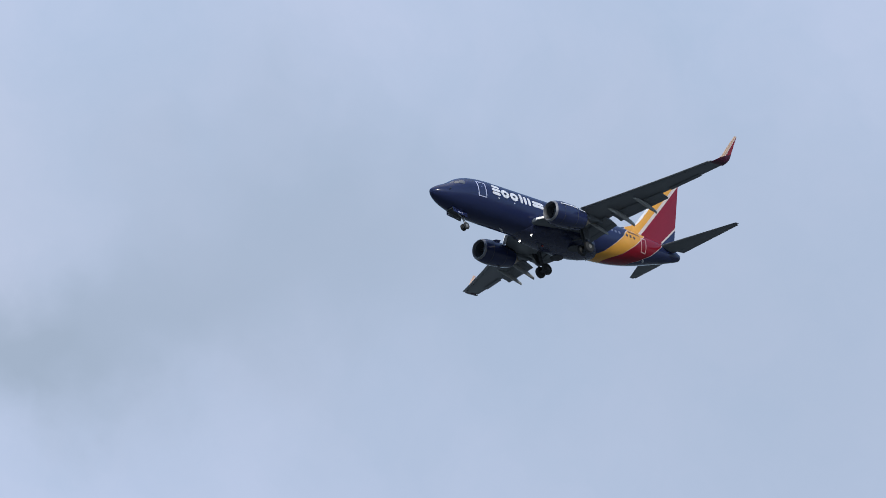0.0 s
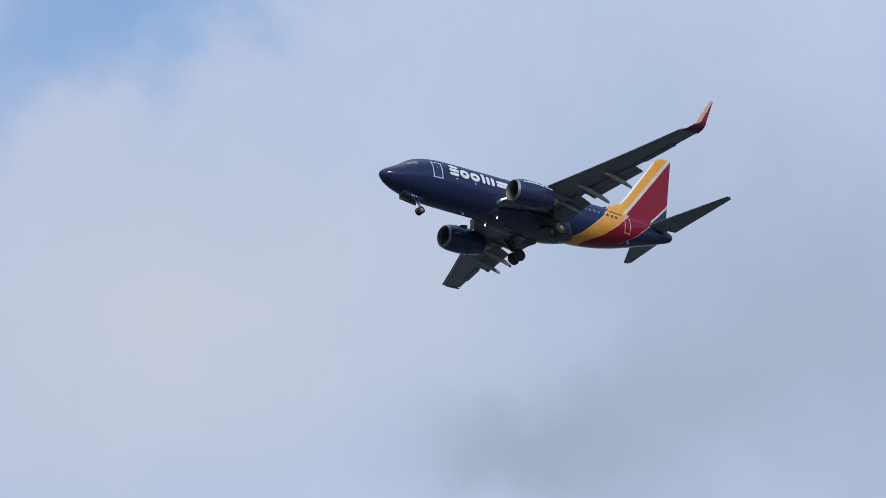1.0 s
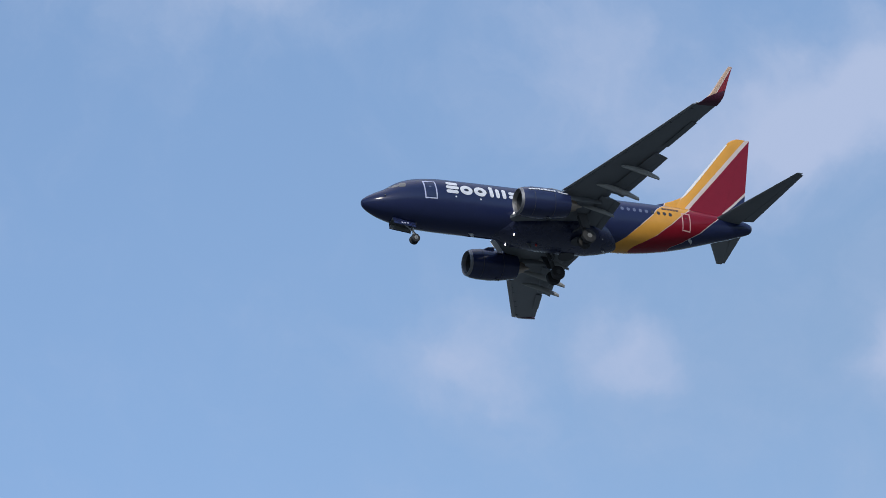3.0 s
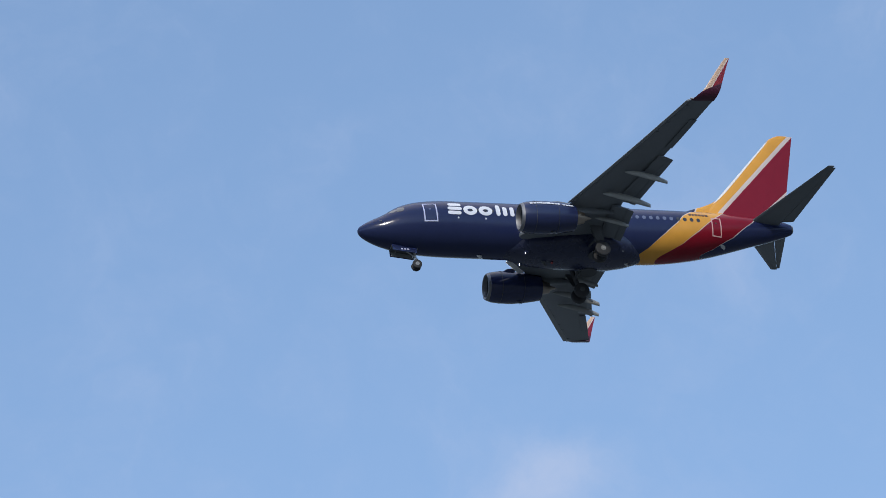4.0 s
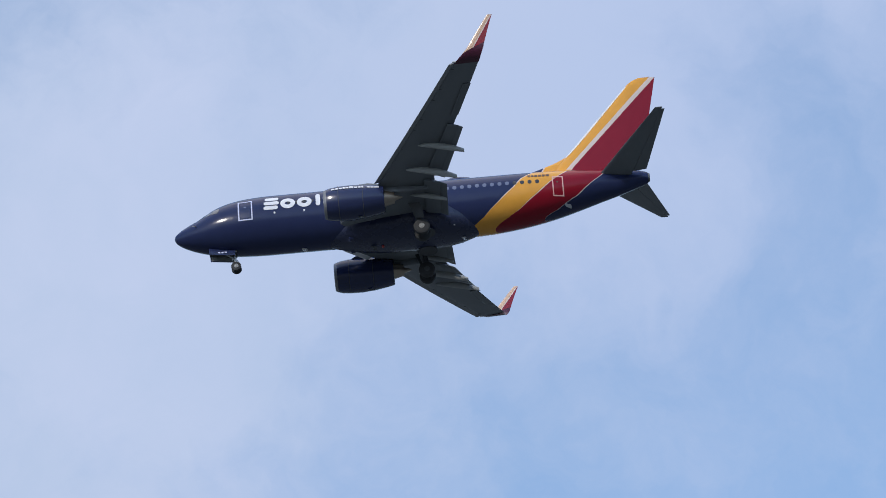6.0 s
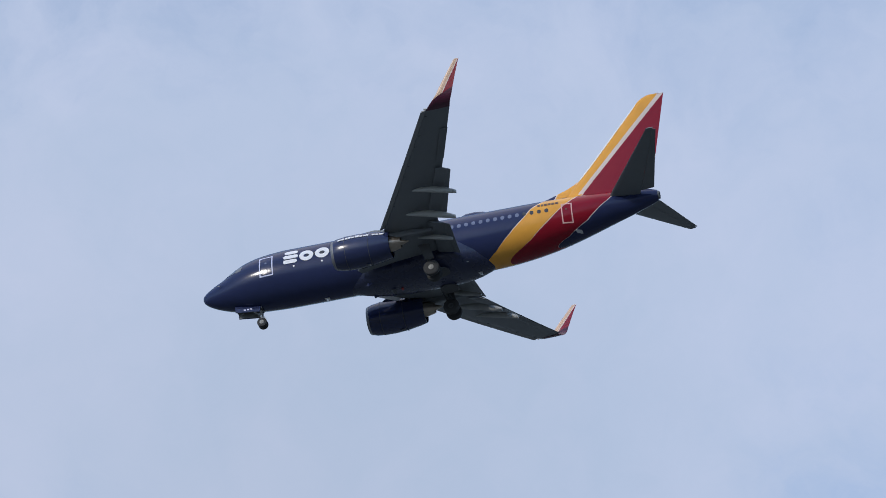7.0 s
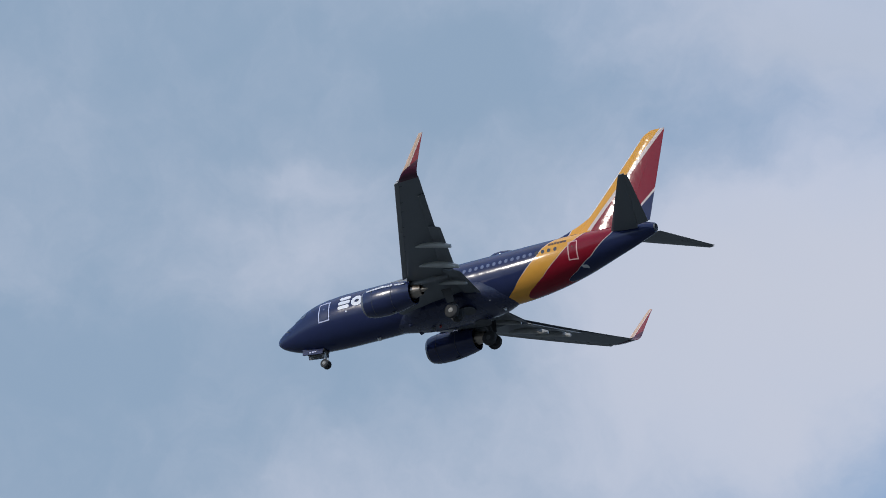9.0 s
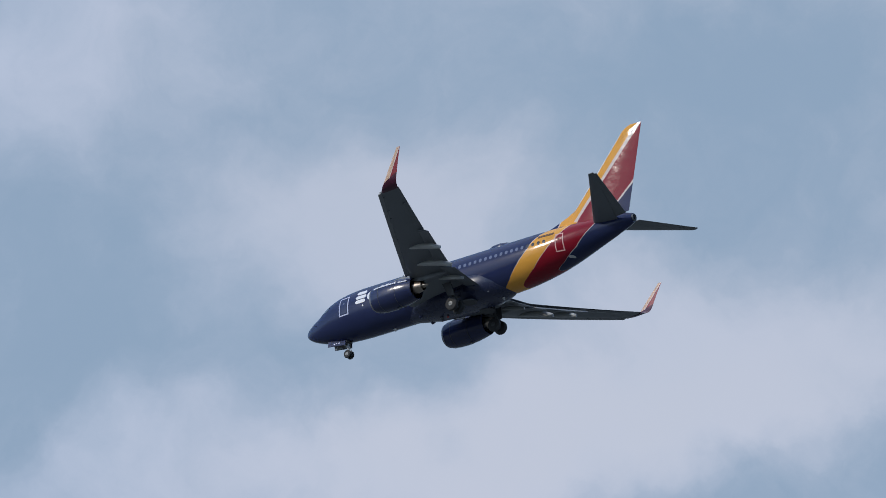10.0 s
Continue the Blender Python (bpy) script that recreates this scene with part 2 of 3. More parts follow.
def line_at(tree, z, points):
    """Distance aft at which a painted line lies, as a curve of the height."""
    c = tree.nodes.new("ShaderNodeFloatCurve")
    curve = c.mapping.curves[0]
    pts = [((h - Z0) / (Z1 - Z0), (s - S0) / (S1 - S0)) for s, h in sorted(points, key=lambda p: p[1])]
    curve.points[0].location, curve.points[1].location = pts[0], pts[-1]
    for p in pts[1:-1]:
        curve.points.new(*p)
    for q in curve.points:
        q.handle_type = "VECTOR"
    c.mapping.update()
    tree.links.new(z, c.inputs["Value"])
    return c.outputs[0]


def livery(name, rough, gloss, wavy):
    m = material(name, NAVY, rough, 0.0, 0.0, wavy=wavy)
    t = m.node_tree
    b = t.nodes["Principled BSDF"]
    base = b.inputs["Base Color"].links[0].from_socket
    co = t.nodes.new("ShaderNodeTexCoord").outputs["Object"]
    sep = t.nodes.new("ShaderNodeSeparateXYZ")
    t.links.new(co, sep.inputs[0])
    aft = math_node(t, "MULTIPLY", sep.outputs["X"], -1.0)
    z = math_node(t, "MULTIPLY_ADD", sep.outputs["Z"], 1 / (Z1 - Z0), -Z0 / (Z1 - Z0))
    grime = noise_node(t, co, 0.9, 6.0, 0.6).outputs["Fac"]

    def worn(colour):
        return mix_node(t, grime, tuple(c * 0.86 for c in colour), tuple(min(1, c * 1.1) for c in colour))

    colour = base
    for points, paint, low, high in (
            ([(19.4, -2.3), (19.89, -2.12), (20.4, -1.92), (20.96, -1.65), (22.09, -0.78), (23.16, 0.19), (23.68, 0.85), (24.3, 1.35), (25.0, 1.9), (25.3, 2.4), (25.6, 9.3)], YELLOW, 0.08, 0.10),
            ([(20.9, -2.3), (21.67, -2.04), (22.6, -1.70), (23.46, -1.30), (24.78, -0.33), (25.86, 0.66), (26.65, 1.32), (27.25, 2.15), (30.19, 5.42), (33.55, 9.2)], RED, 0.08, 0.40),
            ([(23.3, -2.3), (25.05, -1.53), (25.98, -1.21), (27.42, -0.46), (28.45, 0.42), (28.98, 0.85), (29.6, 1.5), (31.1, 2.85), (32.3, 4.0), (34.9, 6.6), (34.95, 9.3)], NAVY, 0.07, 0.24)):
        line = math_node(t, "MULTIPLY_ADD", line_at(t, z, points), S1 - S0, S0)
        d = math_node(t, "SUBTRACT", aft, line)
        on_fin = math_node(t, "GREATER_THAN", sep.outputs["Z"], 2.0)
        width = math_node(t, "MULTIPLY_ADD", on_fin, high - low, low)
        thin = math_node(t, "MULTIPLY_ADD", sep.outputs["Z"], 0.9, 1.5, clamp=True)
        width = math_node(t, "MULTIPLY", width, thin)
        colour = mix_node(t, math_node(t, "GREATER_THAN", math_node(t, "ADD", d, width), 0.0), colour, worn(SILVER))
        colour = mix_node(t, math_node(t, "GREATER_THAN", d, 0.0), colour, worn(paint))
    t.links.new(colour, b.inputs["Base Color"])
    b.inputs["Specular IOR Level"].default_value = gloss
    return m


def winglet_paint():
    m = material("winglet_paint", RED, 0.3, 0.0, 0.3)
    t = m.node_tree
    b = t.nodes["Principled BSDF"]
    base = b.inputs["Base Color"].links[0].from_socket
    sep = t.nodes.new("ShaderNodeSeparateXYZ")
    t.links.new(t.nodes.new("ShaderNodeTexCoord").outputs["Object"], sep.inputs[0])
    # distance aft of a slanted line that climbs from the leading edge to the tip
    d = math_node(t, "MULTIPLY_ADD", sep.outputs["Z"], -0.62, math_node(t, "MULTIPLY", sep.outputs["X"], -1.0))
    colour = mix_node(t, math_node(t, "LESS_THAN", d, 20.36), base, SILVER)
    colour = mix_node(t, math_node(t, "LESS_THAN", d, 20.29), colour, (0.70, 0.46, 0.31))
    low = math_node(t, "LESS_THAN", math_node(t, "MULTIPLY_ADD", sep.outputs["X"], 0.45, sep.outputs["Z"]), -7.98)
    colour = mix_node(t, low, colour, (0.07, 0.01, 0.03))
    t.links.new(colour, b.inputs["Base Color"])
    return m


M_LIVERY = livery("livery_paint", 0.14, 0.30, 0.008)
M_FIN = livery("fin_livery_paint", 0.085, 0.32, 0.011)
M_NAVY = material("navy_paint", NAVY, 0.17, 0.0, 0.0, wavy=0.012)
# the navy paint again, its colour dulled for the shade under the belly
M_BELLY = material("shaded_navy_paint", (0.024, 0.031, 0.072), 0.28, vary=0.2)
M_GREY = material("grey_paint", (0.155, 0.17, 0.185), 0.5, 0.0, 0.1, vary=0.18, scale=0.8)
M_DARK = material("dark_grey_paint", (0.12, 0.13, 0.14), 0.5, vary=0.2)
M_METAL = material("bare_metal", (0.24, 0.24, 0.25), 0.5, 0.6, vary=0.08)
M_HOT = material("heat_stained_metal", (0.42, 0.36, 0.30), 0.35, 1.0, vary=0.2)
M_BLACK = material("black_rubber", (0.032, 0.033, 0.035), 0.75, vary=0.3, bump=0.2)
M_WELL = material("dark_bay", (0.075, 0.080, 0.086), 0.8)
M_WHITE = material("white_paint", (0.82, 0.82, 0.84), 0.4, vary=0.05)
M_PALE = material("pale_grey_paint", (0.55, 0.56, 0.57), 0.45, vary=0.1)
M_GLASS = material("tinted_glass", (0.05, 0.055, 0.06), 0.08, 0.0, 1.0)
# pale blue pane colour that has the sky's reflection put into it
M_PANE = material("sky_tinted_pane", (0.15, 0.17, 0.26), 0.15, 0.0, 0.8)
M_PANE_DARK = material("dark_cabin_pane", (0.035, 0.030, 0.028), 0.15, 0.0, 0.8)
M_LAMP = material("landing_lamp", (1, 0.95, 0.85), 0.2, emit=((1.0, 0.93, 0.8), 6.0))
M_ROOT_LAMP = material("wing_root_lamp", (0.9, 0.9, 0.88), 0.25, emit=((1.0, 0.95, 0.86), 1.0))
M_INK = material("dark_lettering", (0.10, 0.05, 0.03), 0.5)
M_OUTLINE = material("door_outline_paint", (0.60, 0.62, 0.80), 0.45, vary=0.05)
M_OUTLINE_WARM = material("warm_door_outline_paint", (0.75, 0.45, 0.42), 0.45, vary=0.05)


def ground_material():
    m = material("dry_grass_and_asphalt", (0.095, 0.102, 0.096), 0.9, vary=0.5, scale=0.02)
    return m


# ---- mesh helpers ----
def part(name, data, mat, parent=None, label="", sharp=35.0):
    """Links verts and faces as one smooth mesh object under a thing or part."""
    me = bpy.data.meshes.new(name)
    verts, faces = data
    me.from_pydata([tuple(map(float, v)) for v in verts], [], faces)
    bm = bmesh.new()
    bm.from_mesh(me)
    bmesh.ops.recalc_face_normals(bm, faces=bm.faces)
    bm.to_mesh(me)
    bm.free()
    for p in me.polygons:
        p.use_smooth = True
    me.set_sharp_from_angle(angle=radians(sharp))
    me.materials.append(mat)
    ob = new(name, me)
    ob.parent = parent
    if label:
        ob["label"] = label
    return ob


def loft(rings, caps=True, closed=True):
    n = len(rings[0])
    verts = [p for r in rings for p in r]
    faces = []
    for i in range(len(rings) - 1):
        for j in range(n if closed else n - 1):
            k = (j + 1) % n
            faces.append((i * n + j, i * n + k, (i + 1) * n + k, (i + 1) * n + j))
    if caps:
        faces.append(tuple(range(n))[::-1])
        faces.append(tuple((len(rings) - 1) * n + j for j in range(n)))
    return verts, faces


def join(*parts_):
    verts, faces = [], []
    for v, f in parts_:
        o = len(verts)
        verts += list(v)
        faces += [tuple(i + o for i in q) for q in f]
    return verts, faces


def at(s, y, z):
    """A point of the aeroplane: metres aft of the nose, to port, up from the cabin's axis."""
    return (-s, y, z)


def ring(centre, u, v, ru, rv, n=16, power=2.0):
    c, u, v = Vector(centre), Vector(u), Vector(v)
    pts = []
    for k in range(n):
        a = 2 * math.pi * k / n
        ca, sa = math.cos(a), math.sin(a)
        pts.append(c + u * ru * math.copysign(abs(ca) ** (2 / power), ca) + v * rv * math.copysign(abs(sa) ** (2 / power), sa))
    return pts


def tube(a, b, ra, rb=None, n=12):
    a, b = Vector(a), Vector(b)
    d = (b - a).normalized()
    u = d.orthogonal().normalized()
    v = d.cross(u)
    return loft([ring(a, u, v, ra, ra, n), ring(b, u, v, rb or ra, rb or ra, n)])


def turned(centre, axis, profile, n=28):
    """A body of revolution: profile of (along the axis, radius)."""
    d = Vector(axis).normalized()
    u = d.orthogonal().normalized()
    v = d.cross(u)
    c = Vector(centre)
    return loft([ring(c + d * a, u, v, max(r, 0.002), max(r, 0.002), n) for a, r in profile])


def slab(corners, thick):
    """A thin plate through four corners, thick along its normal."""
    c = [Vector(p) for p in corners]
    n = (c[1] - c[0]).cross(c[3] - c[0]).normalized() * (thick / 2)
    verts = [p + n for p in c] + [p - n for p in c]
    return verts, [(0, 1, 2, 3), (7, 6, 5, 4), (0, 4, 5, 1), (1, 5, 6, 2), (2, 6, 7, 3), (3, 7, 4, 0)]


# ---- ground ----
def build_ground():
    n, r = 48, 4600.0
    verts = [(0, 0, 0)] + [(r * math.cos(2 * math.pi * k / n), r * math.sin(2 * math.pi * k / n), 0) for k in range(n)]
    faces = [(0, k + 1, (k + 1) % n + 1) for k in range(n)]
    ob = part("ground", (verts, faces), ground_material())
    tagged(ob, "flat dry grass and worn asphalt reaching the horizon", "ground", kind="structure")


build_ground()

# ---- aeroplane ----
plane = new("airplane")
tagged(plane, "twin-engined navy airliner with yellow and red tail, landing gear lowered", "airplane")

# stations of the body: aft, top, bottom, half width
BODY = np.array([
    (0.00, -0.53, -0.59, 0.02), (0.06, -0.36, -0.76, 0.20), (0.25, -0.18, -0.96, 0.40), (0.60, 0.04, -1.18, 0.64),
    (1.10, 0.29, -1.40, 0.90), (1.70, 0.57, -1.60, 1.14), (2.20, 0.88, -1.73, 1.32), (2.80, 1.24, -1.86, 1.50),
    (3.40, 1.49, -1.96, 1.63), (4.20, 1.70, -2.04, 1.75), (5.20, 1.83, -2.09, 1.84), (6.40, 1.90, -2.12, 1.88),
    (12.0, 1.92, -2.12, 1.88), (20.0, 1.92, -2.12, 1.88), (21.5, 1.92, -2.06, 1.86), (23.0, 1.92, -1.90, 1.82),
    (24.5, 1.91, -1.65, 1.73), (26.0, 1.90, -1.31, 1.57), (27.5, 1.86, -0.88, 1.34), (29.0, 1.80, -0.42, 1.05),
    (30.3, 1.72, -0.04, 0.78), (31.3, 1.62, 0.30, 0.57), (31.85, 1.52, 0.48, 0.45), (32.2, 1.40, 0.64, 0.33)])


def body_at(s):
    """Top, bottom and half width of the body, s metres aft of the nose."""
    x = BODY[:, 0]
    i = int(np.clip(np.searchsorted(x, s) - 1, 0, len(x) - 2))
    h = x[i + 1] - x[i]
    u = (s - x[i]) / h
    res = []
    for c in (1, 2, 3):
        y = BODY[:, c]
        sec = np.diff(y) / np.diff(x)

        def slope(k):
            if k <= 0:
                return sec[0]
            if k >= len(x) - 1:
                return sec[-1]
            a, b = sec[k - 1], sec[k]
            return 0.0 if a * b <= 0 else 2 * a * b / (a + b)

        m0, m1 = slope(i), slope(i + 1)
        res.append((2 * u**3 - 3 * u**2 + 1) * y[i] + (u**3 - 2 * u**2 + u) * h * m0 + (-2 * u**3 + 3 * u**2) * y[i + 1] + (u**3 - u**2) * h * m1)
    return res


POWER = 2.12


def skin(s, z, side=1, proud=0.0):
    """The point on the body's skin at a height z."""
    top, low, half = body_at(s)
    c, h = (top + low) / 2, (top - low) / 2
    k = min(0.999, abs(z - c) / h)
    y = half * (1 - k**POWER) ** (1 / POWER)
    p = Vector((-s, side * y, z))
    if proud:
        gy, gz = (y / half) ** (POWER - 1) / half, math.copysign(k ** (POWER - 1), z - c) / h
        g = Vector((0, side * gy, gz)).normalized()
        p += g * proud
    return p


def patch(s0, s1, z0, z1, side=1, proud=0.012, corner=0.0, lean=0.0, nz=None):
    """A thin raised plate on the skin between two stations and two heights, with rounded corners."""
    nz = nz or max(3, int(abs(z1 - z0) / 0.12) + 2)
    ns = max(2, int(abs(s1 - s0) / 0.3) + 1)
    outer, inner = [], []
    for i in range(nz):
        f = i / (nz - 1)
        z = z0 + (z1 - z0) * f
        edge = min(z - min(z0, z1), max(z0, z1) - z)
        cut = 0.0
        if corner and edge < corner:
            cut = corner - math.sqrt(max(0.0, corner**2 - (corner - edge) ** 2))
        for j in range(ns + 1):
            s = s0 + cut + (s1 - s0 - 2 * cut) * j / ns + lean * f
            outer.append(skin(s, z, side, proud))
            inner.append(skin(s, z, side, -0.03))
    w = ns + 1
    faces = []
    o = len(outer)
    for i in range(nz - 1):
        for j in range(ns):
            a = i * w + j
            faces.append((a, a + 1, a + w + 1, a + w))
    rim = [j for j in range(w)] + [i * w + w - 1 for i in range(1, nz)] + [(nz - 1) * w + j for j in range(w - 2, -1, -1)] + [i * w for i in range(nz - 2, 0, -1)]
    for k in range(len(rim)):
        a, b = rim[k], rim[(k + 1) % len(rim)]
        faces.append((b, a, a + o, b + o))
    return outer + inner, faces


def ribbon(path, width, proud):
    """A round-ended painted stroke on the port skin along a path of stations and heights."""
    pts = [Vector(q) for q in path]
    fine_ = []
    for q0, q1 in zip(pts, pts[1:]):
        n = max(1, int((q1 - q0).length / 0.12))
        fine_ += [q0.lerp(q1, k / n) for k in range(n)]
    fine_.append(pts[-1])
    d0, d1 = (fine_[0] - fine_[1]).normalized(), (fine_[-1] - fine_[-2]).normalized()
    w = width / 2
    rows = []
    closed = (pts[0] - pts[-1]).length < 1e-3
    if not closed:
        rows += [(fine_[0] + d0 * w * c, w * h) for c, h in ((0.98, 0.25), (0.85, 0.55), (0.5, 0.87))]
    rows += [(q, w) for q in fine_]
    if not closed:
        rows += [(fine_[-1] + d1 * w * c, w * h) for c, h in ((0.5, 0.87), (0.85, 0.55), (0.98, 0.25))]
    verts, faces = [], []
    for k, (q, h) in enumerate(rows):
        a, b = rows[max(0, k - 1)][0], rows[min(len(rows) - 1, k + 1)][0]
        if closed and k in (0, len(rows) - 1):
            a, b = rows[-2][0], rows[1][0]
        n = (b - a).normalized().orthogonal()
        for side_ in (1, -1):
            e = q + n * h * side_
            verts += [skin(e.x, e.y, 1, proud), skin(e.x, e.y, 1, -0.02)]
    for k in range(len(rows) - 1):
        o = k * 4
        faces += [(o, o + 2, o + 6, o + 4), (o + 1, o, o + 4, o + 5), (o + 2, o + 3, o + 7, o + 6)]
    if not closed:
        o = (len(rows) - 1) * 4
        faces += [(0, 1, 3, 2), (o, o + 2, o + 3, o + 1)]
    return verts, faces


def build_body():
    rings = []
    stations = sorted(set([0.0, 0.03, 0.06, 0.12, 0.2, 0.3, 0.45] + [0.6 + 0.25 * k for k in range(24)] + [6.6 + 0.6 * k for k in range(24)] + [21.0 + 0.4 * k for k in range(28)] + [32.2]))
    n = 64
    for s in stations:
        top, low, half = body_at(s)
        rings.append(ring(at(s, 0, (top + low) / 2), (0, 1, 0), (0, 0, 1), half, (top - low) / 2, n, POWER))
    body = part("fuselage", loft(rings), M_LIVERY, plane, "navy fuselage with yellow and red slanted tail stripes")
    # tail pipe
    part("exhaust_pipe", turned(at(32.15, 0, 1.03), (-1, 0, 0), [(0, 0.31), (0.16, 0.29), (0.18, 0.24), (0.05, 0.2)]), M_DARK, body, "dark metal tail exhaust")
    # belly fairing between the wings
    fair = []
    for s, w, zb in ((9.8, 0.5, -2.05), (10.7, 1.0, -2.14), (11.6, 1.42, -2.26), (12.6, 1.74, -2.38), (14.2, 1.96, -2.46), (17.0, 2.00, -2.48), (18.4, 1.88, -2.44), (19.4, 1.55, -2.34), (20.2, 1.1, -2.2), (20.7, 0.6, -2.05)):
        fair.append(ring(at(s, 0, -1.15), (0, 1, 0), (0, 0, 1), w, zb * -1 - 1.15, 40, 2.6))
    part("belly_fairing", loft(fair), M_BELLY, body, "navy belly fairing, colour dulled for shade")
    return body


body = build_body()


def outline(s0, s1, z0, z1, width, name, mat, label):
    bars = [patch(s0, s1, z0, z0 + width, corner=0.0, proud=0.014), patch(s0, s1, z1 - width, z1, proud=0.014),
            patch(s0, s0 + width, z0 + width, z1 - width, proud=0.014), patch(s1 - width, s1, z0 + width, z1 - width, proud=0.014)]
    return part(name, join(*bars), mat, body, label)


def build_body_details():
    outline(4.47, 5.45, -0.58, 1.02, 0.085, "door_outline", M_OUTLINE, "pale painted outline of front door")
    part("door", patch(4.62, 5.30, -0.42, 0.88, corner=0.12, proud=0.008), M_NAVY, body, "navy front cabin door")
    part("door_window", patch(4.86, 5.04, 0.40, 0.52, corner=0.05, proud=0.016), M_PANE, body)
    outline(25.72, 26.46, -0.60, 0.86, 0.075, "door_outline", M_OUTLINE_WARM, "pink painted outline of rear door")
    part("door_window", patch(25.98, 26.14, 0.34, 0.46, corner=0.05, proud=0.016), M_INK, body)
    # cabin windows
    s = 6.3
    while s < 25.0:
        # panes amidships take the paler colour, tinted for reflected sky
        if s > 23.0:
            mat = M_PANE_DARK
        else:
            mat = M_PANE if s > 16 else M_PANE_DARK
        for side in (1, -1):
            part("cabin_window", patch(s, s + 0.26, 0.33, 0.66, side, corner=0.11, proud=0.010, nz=7), mat, body)
        s += 0.508
    # cockpit panes
    for side in (1, -1):
        part("cockpit_window", patch(2.06, 2.52, 0.36, 0.66, side, corner=0.05, lean=0.30, proud=0.012), M_GLASS, body, "tinted cockpit window")
        part("cockpit_window", patch(2.60, 3.10, 0.36, 0.80, side, corner=0.07, lean=0.12, proud=0.012), M_GLASS, body, "tinted cockpit window")
        part("cockpit_window", patch(1.80, 2.00, 0.40, 0.62, side, corner=0.02, lean=0.25, proud=0.012), M_GLASS, body, "tinted cockpit window")
    # white wordmark drawn as plain rounded shapes
    def arc(cs, cz, rs, rz, a0, a1, n=20):
        return [(cs + rs * math.cos(radians(a0 + (a1 - a0) * k / n)), cz + rz * math.sin(radians(a0 + (a1 - a0) * k / n))) for k in range(n + 1)]

    marks = [
        [[(6.46, 0.96), (7.10, 0.96)], [(6.38, 0.57), (7.12, 0.57)], [(6.36, 0.18), (7.04, 0.18)]],
        [arc(7.86, 0.46, 0.35, 0.29, 0, 360)],
        [arc(8.98, 0.46, 0.35, 0.29, 0, 360)],
        [[(9.90, 0.94), (9.90, 0.19)]],
        [[(10.40, 0.76), (10.40, 0.19)], [(10.92, 0.76), (10.92, 0.19)]],
        [[(11.45, 0.60), (12.60, 0.60)], [(11.45, 0.26), (12.60, 0.26)]],
    ]
    for strokes in marks:
        part("wordmark_shape", join(*[ribbon(q, 0.30, 0.022) for k, q in enumerate(strokes)]), M_WHITE, body, "white painted wordmark shape")
    # small white marks under the wordmark
    for s_, z_ in ((6.86, -0.30), (8.86, -0.30)):
        part("skin_mark", patch(s_, s_ + 0.16, z_, z_ + 0.15, corner=0.06), M_WHITE, body)
    # registration as dark bars
    s = 24.10
    for w in (0.19, 0.16, 0.2, 0.2, 0.2, 0.22):
        part("registration_bar", patch(s, s + w, 0.93, 1.13, proud=0.014), M_INK, body)
        s += w + 0.055
    part("flag_mark", patch(25.74, 26.06, 1.60, 1.72, proud=0.014), M_INK, body, "small dark flag mark")
    # aerials, valve, probes
    def blade(s_, z_, up, h, c, mat, name="antenna"):
        sgn = 1 if up else -1
        rings = [ring(at(s_ + c * 0.5 + k * c * 0.35, 0, z_ + sgn * h * k), (1, 0, 0), (0, 1, 0), c * (0.5 - 0.22 * k), 0.035 * (1 - 0.4 * k), 12) for k in (-0.3, 0.5, 1.0)]
        part(name, loft(rings), mat, body)
    blade(8.45, -2.05, False, 0.34, 0.42, M_PALE)
    blade(13.2, -2.44, False, 0.36, 0.35, M_DARK)
    blade(19.3, -2.32, False, 0.26, 0.32, M_PALE)
    blade(9.5, 1.93, True, 0.30, 0.36, M_NAVY)
    part("drain_mast", slab([at(18.5, 1.25, -1.88), at(18.95, 1.25, -1.95), at(18.98, 1.32, -2.12), at(18.7, 1.32, -2.08)], 0.05), M_PALE, body)
    part("outflow_valve", patch(26.45, 26.90, -1.05, -0.93, corner=0.06, proud=0.02), M_PALE, body, "pale outflow valve")
    dome = [ring(at(s_, 0, 1.88), (0, 1, 0), (0, 0, 1), w, h, 24) for s_, w, h in ((18.2, 0.06, 0.05), (18.45, 0.38, 0.22), (18.9, 0.55, 0.36), (19.5, 0.58, 0.40), (20.1, 0.5, 0.32), (20.6, 0.3, 0.18), (20.9, 0.05, 0.05))]
    part("satellite_dome", loft(dome), M_NAVY, body, "navy dome on the roof")
    part("beacon", turned(at(14.0, 0, -2.46), (0, 0, -1), [(0, 0.1), (0.06, 0.1), (0.13, 0.06), (0.15, 0.01)], 16), M_RED_LENS, body)
    for side in (1, -1):
        part("probe", join(tube(at(1.55, side * 1.06, -0.35), at(1.50, side * 1.22, -0.35), 0.03), tube(at(1.52, side * 1.22, -0.35), at(1.32, side * 1.22, -0.35), 0.02, 0.012)), M_METAL, body)
        part("landing_light", turned(at(11.95, side * 0.80, -2.17), (1, 0, -0.25), [(-0.25, 0.05), (-0.12, 0.15), (0.13, 0.17), (0.14, 0.155), (0.06, 0.15)], 20), M_NAVY, body, "retractable landing light under the belly")
        part("lamp_lens", turned(at(11.95, side * 0.80, -2.17), (1, 0, -0.25), [(0.07, 0.143), (0.085, 0.14), (0.09, 0.01)], 20), M_LAMP, body, "lit lamp")


M_RED_LENS = material("red_lens", (0.35, 0.02, 0.02), 0.2, coat=0.6)
build_body_details()


